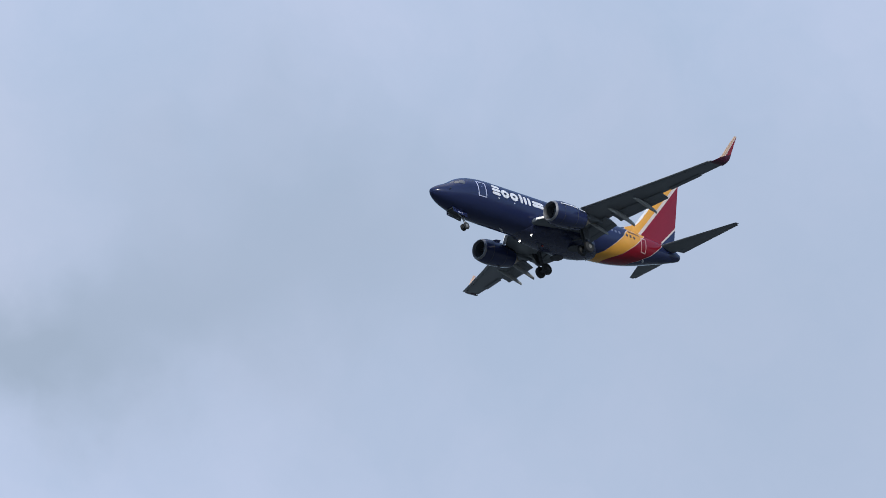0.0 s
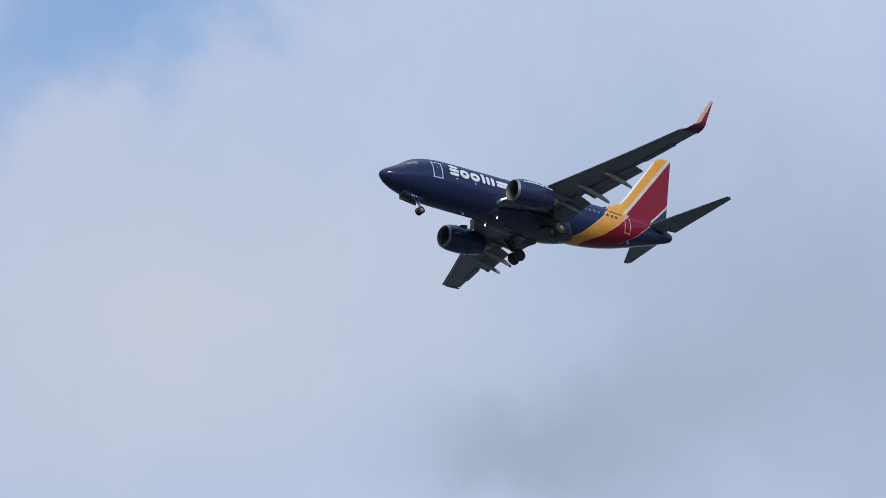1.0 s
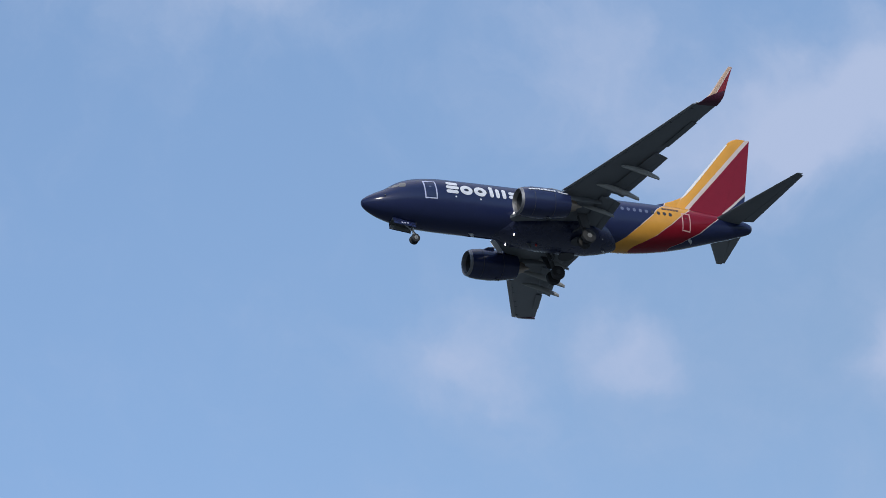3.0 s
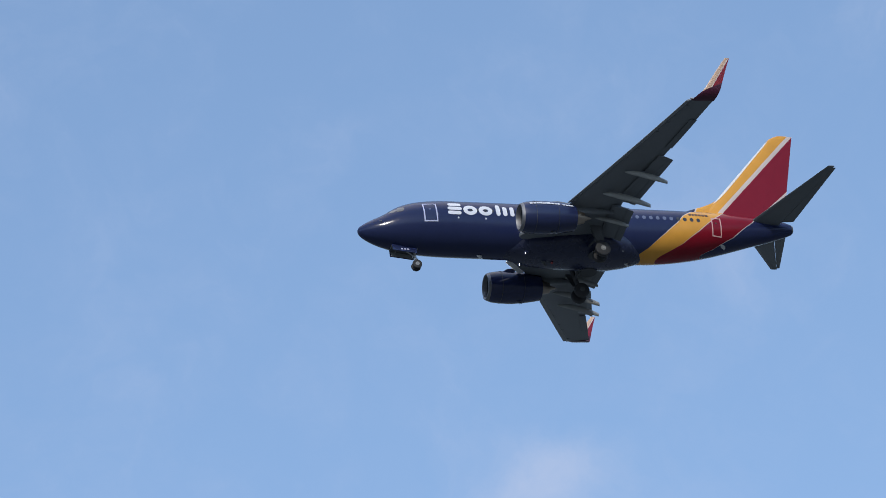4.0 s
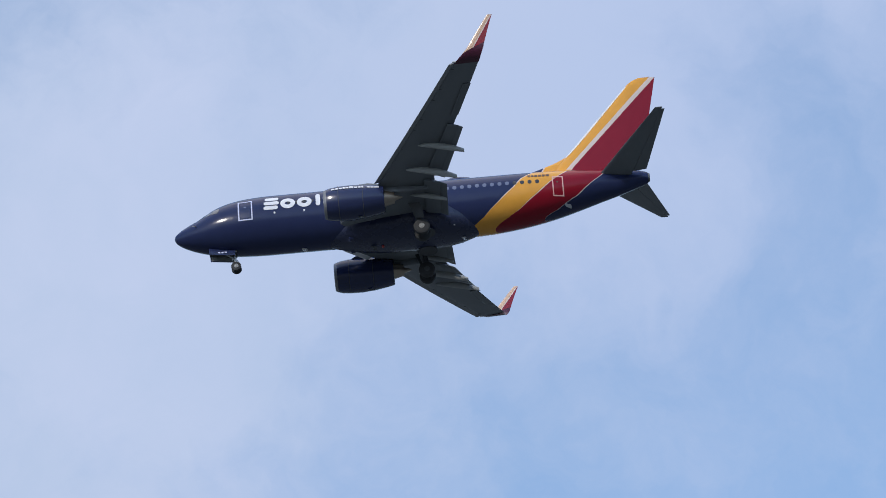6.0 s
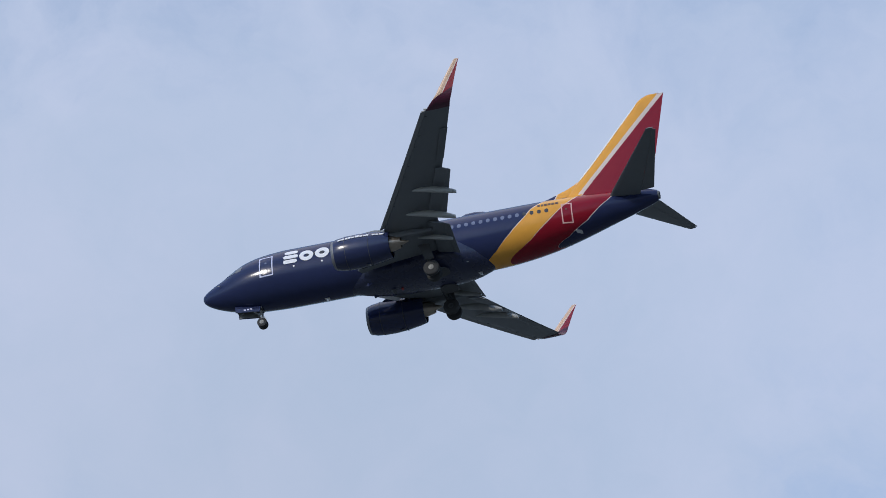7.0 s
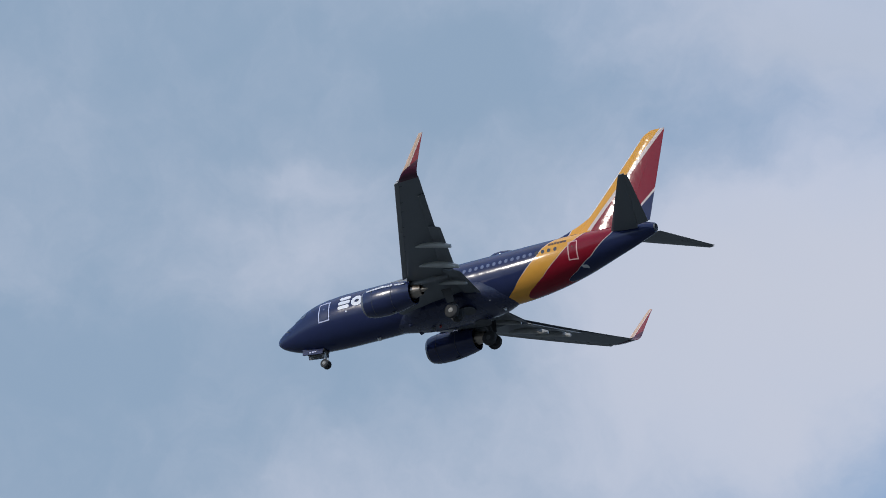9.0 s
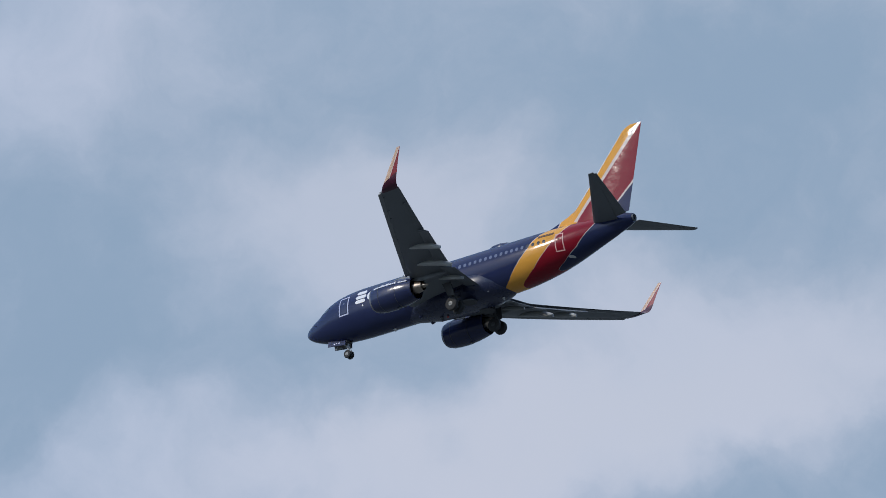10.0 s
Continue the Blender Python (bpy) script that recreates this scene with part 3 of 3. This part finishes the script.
# ---- wings ----
def airfoil(le, chord, thick, twist=0.0, normal=(0, 0, 1), camber=0.02, n=14, x0=0.0, x1=1.0):
    """A closed section from x0 to x1 of its chord; le is the leading edge in metres aft, port and up."""
    le, nrm = Vector(at(*le)), Vector(normal).normalized()
    aft = Vector((-1, 0, 0))
    tw = radians(twist)
    a = aft * math.cos(tw) + nrm * math.sin(tw)
    u = nrm * math.cos(tw) - aft * math.sin(tw)
    xs = [x0 + (x1 - x0) * (1 - math.cos(math.pi * k / n)) / 2 for k in range(n + 1)]

    def half(x):
        return 5 * thick * (0.2969 * math.sqrt(x) - 0.126 * x - 0.3516 * x * x + 0.2843 * x**3 - 0.1036 * x**4) + 0.0012

    top = [le + a * (x * chord) + u * (chord * (half(x) + camber * 4 * x * (1 - x))) for x in xs]
    low = [le + a * (x * chord) + u * (chord * (-half(x) + camber * 4 * x * (1 - x))) for x in xs]
    return top[::-1] + (low[1:] if x0 == 0 else low)


def wing_z(y):
    k = (y - 1.88) / 14.7
    return -1.18 + 0.114 * (y - 1.88) + 0.50 * k * k


def wing_le(y):
    return 14.30 + 0.515 * (y - 5.6) if y > 4.9 else 14.30 - 0.7 * 0.515 + (y - 4.9) * 0.80


def wing_te(y):
    return 19.70 + 0.345 * (y - 11) if y > 5.9 else 17.94 - 0.03 * (5.9 - y)


def build_wing(side):
    ys = [0.6, 1.9, 3.2, 4.2, 4.9, 5.9, 7.5, 9.0, 10.8, 12.5, 14.0, 15.5, 16.6]
    secs = []
    for y in ys:
        c = wing_te(y) - wing_le(y)
        tc = 0.135 - 0.035 * min(1, (y - 1.9) / 6) if y > 1.9 else 0.135
        secs.append(airfoil((wing_le(y), side * y, wing_z(y)), c, tc, 0.7 + 2.2 * y / 16.6))
    wing = part("wing", loft(secs), M_GREY, plane, "dark grey swept wing with flaps lowered")
    # slats, moved forward and down
    for y0, y1 in ((5.45, 8.19), (8.21, 11.02), (11.04, 13.82), (13.84, 16.62)):
        rings = []
        for y in np.linspace(y0, y1, 4):
            c = 0.62 - 0.012 * (y - 5.5)
            rings.append(airfoil((wing_le(y) - 0.34, side * y, wing_z(y) - 0.08), c + 0.06, 0.17, 12.0, camber=0.05, n=8))
        part("slat", loft(rings), M_PALE_DARK, wing, "extended leading edge slat")
        for y in (y0 + 0.5, y1 - 0.5):
            part("slat_track", tube(at(wing_le(y) + 0.25, side * y, wing_z(y) - 0.03), at(wing_le(y) + 0.06, side * y, wing_z(y) - 0.05), 0.035), M_WELL, wing)
    # flap inboard of the engine at the front
    kr = [at(wing_le(2.1) + 0.05, side * 2.1, wing_z(2.1) + 0.06), at(wing_le(3.9) + 0.05, side * 3.9, wing_z(3.9) + 0.06), at(wing_le(3.9) - 0.42, side * 3.9, wing_z(3.9) - 0.20), at(wing_le(2.1) - 0.42, side * 2.1, wing_z(2.1) - 0.20)]
    part("krueger_flap", slab(kr, 0.08), M_WHITE, wing, "white leading edge flap, folded out")
    # fixed lamp in the wing root
    lamp = [(wing_le(y) - 0.46 + 0.02, side * y, wing_z(y) - 0.19) for y in (2.15, 3.1)]
    part("landing_light", slab([at(*lamp[0]), at(*lamp[1]), at(lamp[1][0] + 0.05, lamp[1][1], lamp[1][2] + 0.16), at(lamp[0][0] + 0.05, lamp[0][1], lamp[0][2] + 0.16)], 0.02), M_ROOT_LAMP, wing, "lit landing lamp in the wing root")
    # trailing flaps: main and aft elements
    for y0, y1 in ((1.95, 5.35), (5.95, 10.85)):
        main_, aft_ = [], []
        for y in np.linspace(y0, y1, 5):
            te, z = wing_te(y), wing_z(y)
            c = 1.2 if y < 5.5 else 1.02 - 0.045 * (y - 6)
            main_.append(airfoil((te - 0.62 * c, side * y, z - 0.06), c, 0.14, -13.0, n=8))
            aft_.append(airfoil((te + 0.27 * c, side * y, z - 0.05 - 0.23 * c), 0.42 * c, 0.12, -24.0, n=6))
        part("flap", loft(main_), M_GREY, wing, "lowered trailing edge flap")
        part("aft_flap", loft(aft_), M_GREY, wing, "lowered aft flap segment")
    # aileron gap
    part("aileron", loft([airfoil((wing_te(y) - 0.52, side * y, wing_z(y) - 0.015), 0.54, 0.10, 2.4, camber=0.0, n=6) for y in (11.6, 13.0, 14.6)]), M_GREY_B, wing)
    # flap track fairings
    for y, s0, s1, z0, z1, r in ((9.2, 17.1, 20.10, -0.34, -1.02, 0.21), (6.85, 16.1, 19.45, -0.72, -1.55, 0.23), (4.15, 16.2, 18.6, -1.08, -1.62, 0.17)):
        rings = []
        for k in np.linspace(0, 1, 12):
            rr = r * (math.sin(math.pi * min(1, k * 0.86 + 0.02)) ** 0.6 + 0.02)
            zz = z0 + (z1 - z0) * k ** 1.7
            rings.append(ring(at(s0 + (s1 - s0) * k, side * y, zz - 0.12), (0, 1, 0), (0, 0, 1), rr * 0.72, rr * 1.1, 14))
        part("flap_fairing", loft(rings), M_FAIR, wing, "grey flap track fairing")
    # blended winglet
    rings = []
    for k in np.linspace(0, 1, 13):
        if k < 0.4:
            a = k / 0.4 * radians(68)
            y, z = 16.6 + 0.80 * math.sin(a), wing_z(16.6) + 0.80 * (1 - math.cos(a))
        else:
            a = radians(68)
            g = (k - 0.4) / 0.6
            y = 16.6 + 0.80 * math.sin(a) + (17.80 - 16.6 - 0.80 * math.sin(a)) * g
            z = wing_z(16.6) + 0.80 * (1 - math.cos(a)) + (3.80 - wing_z(16.6) - 0.80 * (1 - math.cos(a))) * g
        le = wing_le(16.6) + 0.15 * k + 2.30 * k ** 1.15
        te = wing_te(16.6) + 1.10 * k ** 1.3
        b = min(a, radians(82))
        rings.append(airfoil((le, side * y, z), te - le, 0.09, 0.0, (0, -side * math.sin(b), math.cos(b)), n=8))
    part("winglet", loft(rings), M_WINGLET, wing, "red and yellow blended winglet")
    part("tip_light", turned(at(wing_le(16.6) - 0.02, side * 16.75, wing_z(16.7) + 0.02), (1, 0, 0), [(-0.2, 0.05), (0, 0.06), (0.06, 0.03), (0.08, 0.005)], 12), M_PALE, wing)


M_PALE_DARK = material("worn_grey_paint", (0.24, 0.25, 0.26), 0.45, vary=0.15)
M_FAIR = material("fairing_paint", (0.34, 0.35, 0.34), 0.45, vary=0.12)
M_GREY_B = material("mid_grey_paint", (0.145, 0.16, 0.172), 0.5, vary=0.15)
M_WINGLET = winglet_paint()
for side in (1, -1):
    build_wing(side)


# ---- tail ----
def build_tail():
    def fin_le(z):
        return 26.80 + (z - 3.17) * (31.80 - 26.80) / (9.0 - 3.17)

    def fin_round(z):
        return 0.0 if z < 8.4 else 0.42 * ((z - 8.4) / 0.58) ** 3

    def fin_te(z):
        return 31.80 + (z - 1.7) * (33.33 - 31.80) / (8.98 - 1.7)

    secs = []
    for z, t in ((1.2, 0.12), (2.2, 0.12), (4.0, 0.12), (6.0, 0.12), (7.6, 0.12), (8.4, 0.12), (8.62, 0.115), (8.8, 0.105), (8.92, 0.08), (8.98, 0.06)):
        le, hinge = fin_le(z) + fin_round(z), fin_le(z) + 0.70 * (fin_te(z) - fin_le(z))
        secs.append(airfoil((le, 0, z), (hinge - le) / 0.70, t, 0, (0, 1, 0), 0.0, 12, 0.0, 0.70))
    fin = part("vertical_stabilizer", loft(secs), M_FIN, plane, "yellow and red tail fin with pale stripes")
    rud = [airfoil((fin_le(z), 0, z), fin_te(z) - fin_le(z), t, 0, (0, 1, 0), 0.0, 6, 0.7008, 1.0) for z, t in ((1.75, 0.12), (4.0, 0.12), (6.0, 0.12), (7.6, 0.12), (8.72, 0.112), (8.96, 0.06))]
    part("rudder", loft(rud), M_FIN, fin, "red rudder")
    # dorsal fillet
    dors = []
    for s, h, w in ((23.4, 1.96, 0.03), (24.4, 2.22, 0.11), (25.0, 2.42, 0.16), (25.9, 2.74, 0.21), (26.5, 3.02, 0.22), (26.9, 3.28, 0.21), (27.3, 3.6, 0.18)):
        dors.append(ring(at(s, 0, 1.5), (0, 1, 0), (0, 0, 1), w, h - 1.5, 20, 1.6))
    part("dorsal_fin", loft(dors), M_FIN, fin, "yellow dorsal fillet")
    edge = [airfoil((fin_le(z) - 0.012, 0, z), fin_te(z) - fin_le(z), 0.127, 0, (0, 1, 0), 0.0, 8, 0.0, w) for z, w in ((2.95, 0.012), (3.3, 0.035), (4.0, 0.05), (5.0, 0.055), (7.0, 0.06), (8.35, 0.065))]
    part("fin_leading_edge", loft(edge), M_WHITE_METAL, fin, "bright leading edge strip")
    part("tip_light", turned(at(32.9, 0, 8.99), (0, 0, 1), [(-0.05, 0.05), (0.03, 0.045), (0.06, 0.01)], 12), M_PALE, fin)
    for side in (1, -1):
        root, tip = (28.80, 0.55, 1.10), (32.98, 7.20, 2.10)
        rt, tt = 32.05, 33.66

        def sec(k, x0, x1, n):
            le = [root[i] + (tip[i] - root[i]) * k for i in range(3)]
            return airfoil((le[0], side * le[1], le[2]), rt + (tt - rt) * k - le[0], 0.09, 0, (0, -side * 0.12, 1), 0.0, n, x0, x1)

        ks = (0, 0.25, 0.5, 0.75, 0.97, 1.0)
        stab = part("horizontal_stabilizer", loft([sec(k, 0, 0.70, 10) for k in ks]), M_GREY_B, plane, "dark grey horizontal tailplane")
        part("elevator", loft([sec(k, 0.71, 1.0, 5) for k in (0.06, 0.3, 0.6, 0.97)]), M_GREY_B, stab)


M_WHITE_METAL = material("pale_leading_edge", (0.85, 0.80, 0.74), 0.3, 0.0, vary=0.05)
build_tail()


# ---- engines ----
def build_engine(side):
    cy, cz = side * 4.83, -1.78

    def nac(s, ry, top, low, n=40):
        c = (top + low) / 2
        return ring(at(s, cy, cz + c), (0, 1, 0), (0, 0, 1), ry, (top - low) / 2, n, 2.25)

    outer = [nac(s, r, t, b) for s, r, t, b in ((10.62, 0.97, 0.98, -1.0), (10.9, 1.05, 1.06, -1.09), (11.5, 1.11, 1.13, -1.14), (12.3, 1.12, 1.15, -1.15), (13.2, 1.07, 1.10, -1.06), (14.0, 0.97, 1.00, -0.92), (14.45, 0.88, 0.90, -0.82), (14.47, 0.84, 0.86, -0.78), (14.0, 0.86, 0.88, -0.8))]
    eng = part("engine", loft(outer, caps=False), M_NAVY, plane, "navy turbofan engine cowling")
    lip = [nac(s, r, t, b) for s, r, t, b in ((10.62, 0.972, 0.982, -1.002), (10.48, 0.92, 0.925, -0.955), (10.42, 0.87, 0.87, -0.90), (10.42, 0.84, 0.835, -0.87), (10.50, 0.80, 0.80, -0.83), (10.75, 0.775, 0.77, -0.79))]
    part("inlet_lip", loft(lip, caps=False), M_METAL, eng, "bare metal inlet lip")
    duct = [nac(s, r, r, -r) for s, r in ((10.75, 0.775), (11.1, 0.77), (11.6, 0.78), (11.62, 0.02))]
    part("inlet_duct", loft(duct, caps=False), M_WELL, eng, "dark inlet duct")
    blades = []
    for k in range(24):
        a0 = 2 * math.pi * k / 24
        pts = []
        for r, tw in ((0.26, 0.10), (0.76, 0.045)):
            for ds, da in ((11.32, tw), (11.48, -tw)):
                pts.append(at(ds, cy + r * math.cos(a0 + da), cz + r * math.sin(a0 + da)))
        blades.append(slab([pts[0], pts[1], pts[3], pts[2]], 0.02))
    part("fan", join(*blades), M_DARK, eng, "dark fan blades")
    part("spinner", turned(at(11.5, cy, cz), (1, 0, 0), [(0, 0.27), (0.15, 0.25), (0.35, 0.16), (0.5, 0.05), (0.54, 0.005)], 24), M_WELL, eng)
    part("core_nozzle", turned(at(13.9, cy, cz + 0.1), (-1, 0, 0), [(0, 0.62), (0.5, 0.56), (1.0, 0.44), (1.25, 0.38), (1.25, 0.34), (0.9, 0.34)], 32), M_HOT, eng, "heat-stained exhaust nozzle")
    part("exhaust_plug", turned(at(14.8, cy, cz + 0.1), (-1, 0, 0), [(0, 0.26), (0.4, 0.2), (0.8, 0.07), (0.9, 0.01)], 24), M_HOT, eng)
    # pylon to the wing
    pyl = []
    for s, zt, zb, w in ((11.3, -0.72, -0.85, 0.06), (12.3, -0.50, -0.80, 0.17), (13.4, -0.42, -0.85, 0.20), (14.6, -0.60, -1.35, 0.20), (16.0, -0.85, -1.30, 0.16), (17.4, -1.0, -1.22, 0.05)):
        pyl.append(ring(at(s, cy, (zt + zb) / 2), (0, 1, 0), (0, 0, 1), w, (zt - zb) / 2, 16, 3.0))
    part("pylon", loft(pyl), M_GREY, eng, "grey engine pylon")
    # strake on the inner flank
    a = radians(48)
    base = lambda s, r: at(s, cy - side * r * math.cos(a), cz + r * math.sin(a))
    part("strake", slab([base(11.5, 1.10), base(12.5, 1.12), base(12.5, 1.42), base(11.95, 1.36)], 0.03), M_NAVY, eng)
    # cowl joint rings
    for s, r in ((11.42, 1.11), (13.05, 1.09)):
        part("cowl_joint", loft([nac(s, r + 0.012, r + 0.032, -r - 0.03), nac(s + 0.03, r + 0.012, r + 0.032, -r - 0.03)], caps=False), M_WELL, eng)
    # small white wordmark on the flank as plain bars
    s = 11.0
    for w in (0.22, 0.2, 0.2, 0.14, 0.2, 0.28, 0.2, 0.18, 0.14, 0.0, 0.2, 0.2, 0.3):
        if w:
            q = []
            for aa in (0.41, 0.60 if w in (0.14, 0.28) else 0.545):
                for ss in (s, s + w):
                    k = np.interp(ss, (10.9, 11.5, 12.3, 13.2, 14.0), (1.06, 1.115, 1.13, 1.085, 0.985)) * (1 + 0.02)
                    pw = 2 / 2.25
                    q.append(at(ss, cy + side * k * math.cos(aa) ** pw, cz + k * math.sin(aa) ** pw))
            part("wordmark_bar", slab([q[0], q[1], q[3], q[2]], 0.03), M_WHITE, eng, "small white wordmark bar")
        s += (w or 0.12) + 0.05
    part("drain_mast", slab([at(12.6, cy, cz - 1.13), at(12.95, cy, cz - 1.12), at(13.0, cy, cz - 1.26), at(12.85, cy, cz - 1.26)], 0.05), M_DARK, eng)


for side in (1, -1):
    build_engine(side)


# ---- landing gear ----
def wheel(parent, s, y, z, r, w, side):
    prof = [(-w / 2, 0.34 * r), (-w / 2, 0.8 * r), (-w * 0.38, 0.95 * r), (-w * 0.15, r), (w * 0.15, r), (w * 0.38, 0.95 * r), (w / 2, 0.8 * r), (w / 2, 0.34 * r)]
    tyre = part("wheel", turned(at(s, y, z), (0, 1, 0), prof, 32), M_BLACK, parent, "black rubber tyre")
    for sg in (1, -1):
        k = r if r < 0.4 else 0.78 * r
        # pale hubs: nose wheels and outermost main faces; the rest are coloured dark
        pale = r < 0.4 or (sg == side and (y - side * 2.86) * side > 0)
        part("rim", turned(at(s, y + sg * w * 0.40, z), (0, sg, 0), [(-0.05, 0.45 * k), (w * 0.12, 0.44 * k), (w * 0.15, 0.41 * k), (w * 0.12, 0.38 * k), (w * 0.13, 0.22 * k), (w * 0.2, 0.16 * k), (w * 0.21, 0.02)], 24), M_HUB if pale else M_WELL, tyre, "grey metal wheel hub" if pale else "dark wheel hub")


M_LINING = material("grey_primer", (0.20, 0.21, 0.21), 0.6, vary=0.2)
M_HUB = material("wheel_hub_metal", (0.27, 0.27, 0.26), 0.45, vary=0.15, scale=8)


def build_gear():
    leg = part("nose_gear", join(tube(at(3.95, 0, -1.6), at(4.02, 0, -2.7), 0.09), tube(at(4.02, 0, -2.65), at(4.05, 0, -3.16), 0.06), tube(at(4.05, -0.26, -3.16), at(4.05, 0.26, -3.16), 0.05)), M_PALE, plane, "nose landing gear leg with twin wheels")
    part("drag_brace", tube(at(3.95, 0, -2.45), at(3.0, 0, -1.75), 0.05), M_PALE, leg)
    part("torque_link", join(tube(at(4.1, 0, -2.55), at(4.3, 0, -2.85), 0.03), tube(at(4.3, 0, -2.85), at(4.12, 0, -3.1), 0.03)), M_PALE, leg)
    part("taxi_light", turned(at(3.86, 0, -2.45), (1, 0, 0), [(-0.05, 0.04), (0.04, 0.09), (0.06, 0.08), (0.07, 0.01)], 16), M_PALE, leg)
    for sy in (0.20, -0.20):
        wheel(leg, 4.05, sy, -3.16, 0.345, 0.2, 1)
    # a solid plate, coloured dark for the shade inside the open bay
    part("wheel_bay_plate", join(*[slab([at(2.3, -0.4, -1.72), at(4.15, -0.4, -1.97), at(4.15, 0.4, -1.97), at(2.3, 0.4, -1.72)], 0.36)]), M_WELL, body, "dark plate standing for the shaded nose wheel bay")
    for sy in (1, -1):
        door = part("gear_door", slab([at(2.28, sy * 0.40, -1.72), at(4.08, sy * 0.40, -1.98), at(4.02, sy * 0.48, -2.45), at(2.32, sy * 0.48, -2.24)], 0.05), M_NAVY, body, "navy nose gear door hanging open")
        part("door_lining", slab([at(2.36, sy * 0.372, -1.78), at(4.00, sy * 0.372, -2.02), at(3.95, sy * 0.442, -2.41), at(2.39, sy * 0.442, -2.21)], 0.02), M_LINING, door, "grey inner lining")
        for s, z in ((2.7, -1.92), (3.6, -2.02)):
            part("hinge_arm", tube(at(s, sy * 0.20, z), at(s, sy * 0.43, z - 0.18), 0.025), M_LINING, door)
        for s in (2.9, 3.12, 3.34):
            part("number_bar", slab([at(s, sy * 0.452, -2.08), at(s + 0.15, sy * 0.452, -2.10), at(s + 0.15, sy * 0.470, -2.21), at(s, sy * 0.470, -2.19)], 0.05), M_OUTLINE, door)
    for side in (1, -1):
        y = side * 2.86
        g = part("main_gear", join(tube(at(16.35, y, -1.3), at(16.7, y, -2.6), 0.16), tube(at(16.7, y, -2.55), at(16.78, y, -3.2), 0.10), tube(at(16.78, y - 0.5, -3.2), at(16.78, y + 0.5, -3.2), 0.08)), M_WELL, plane, "main landing gear leg with twin wheels")
        part("side_brace", tube(at(16.5, y, -2.2), at(16.3, side * 1.2, -1.9), 0.08), M_WELL, g)
        part("torque_link", join(tube(at(16.9, y, -2.5), at(17.15, y, -2.85), 0.05), tube(at(17.15, y, -2.85), at(16.9, y, -3.15), 0.05)), M_WELL, g)
        part("leg_door", slab([at(16.0, side * 3.42, -1.35), at(16.8, side * 3.42, -1.35), at(17.0, side * 3.22, -2.45), at(16.4, side * 3.22, -2.45)], 0.05), M_WELL, g)
        for dy in (0.43, -0.43):
            wheel(g, 16.78, y + dy, -3.2, 0.56, 0.38, side)
        # raised disc whose dark colour stands for the bay's shaded inside
        part("wheel_bay_plate", turned(at(17.0, side * 1.2, -2.40), (0, 0, -1), [(0, 0.62), (0.09, 0.62), (0.095, 0.01)], 28), M_WELL, body, "dark disc standing for the shaded round wheel bay")


build_gear()


# ---- flight ----
def motions():
    p0, v = Vector((-47.59, -350.35, 213.51)), Vector((64.812, -1.286, -3.400))
    roll, turn = 0.351, 1.511
    rows = []
    # a slight rock about the third second
    for t, rock in ((0.0, 0.0), (1.5, 0.25), (2.5, 0.8), (3.0, 1.0), (4.5, 0.2), (5.0, 0.0), (7.5, 0.0), (10.0, 0.0)):
        p = p0 + v * (t - 5)
        k = (t - 5) / 5
        rows.append((t, pose(p.x, p.y, p.z + EYE - 0.16 * rock, roll * k - 1.05 * rock, -2.5 + 0.84 * rock, turn * k + 0.09 * rock)))
    walk(plane, rows)


motions()
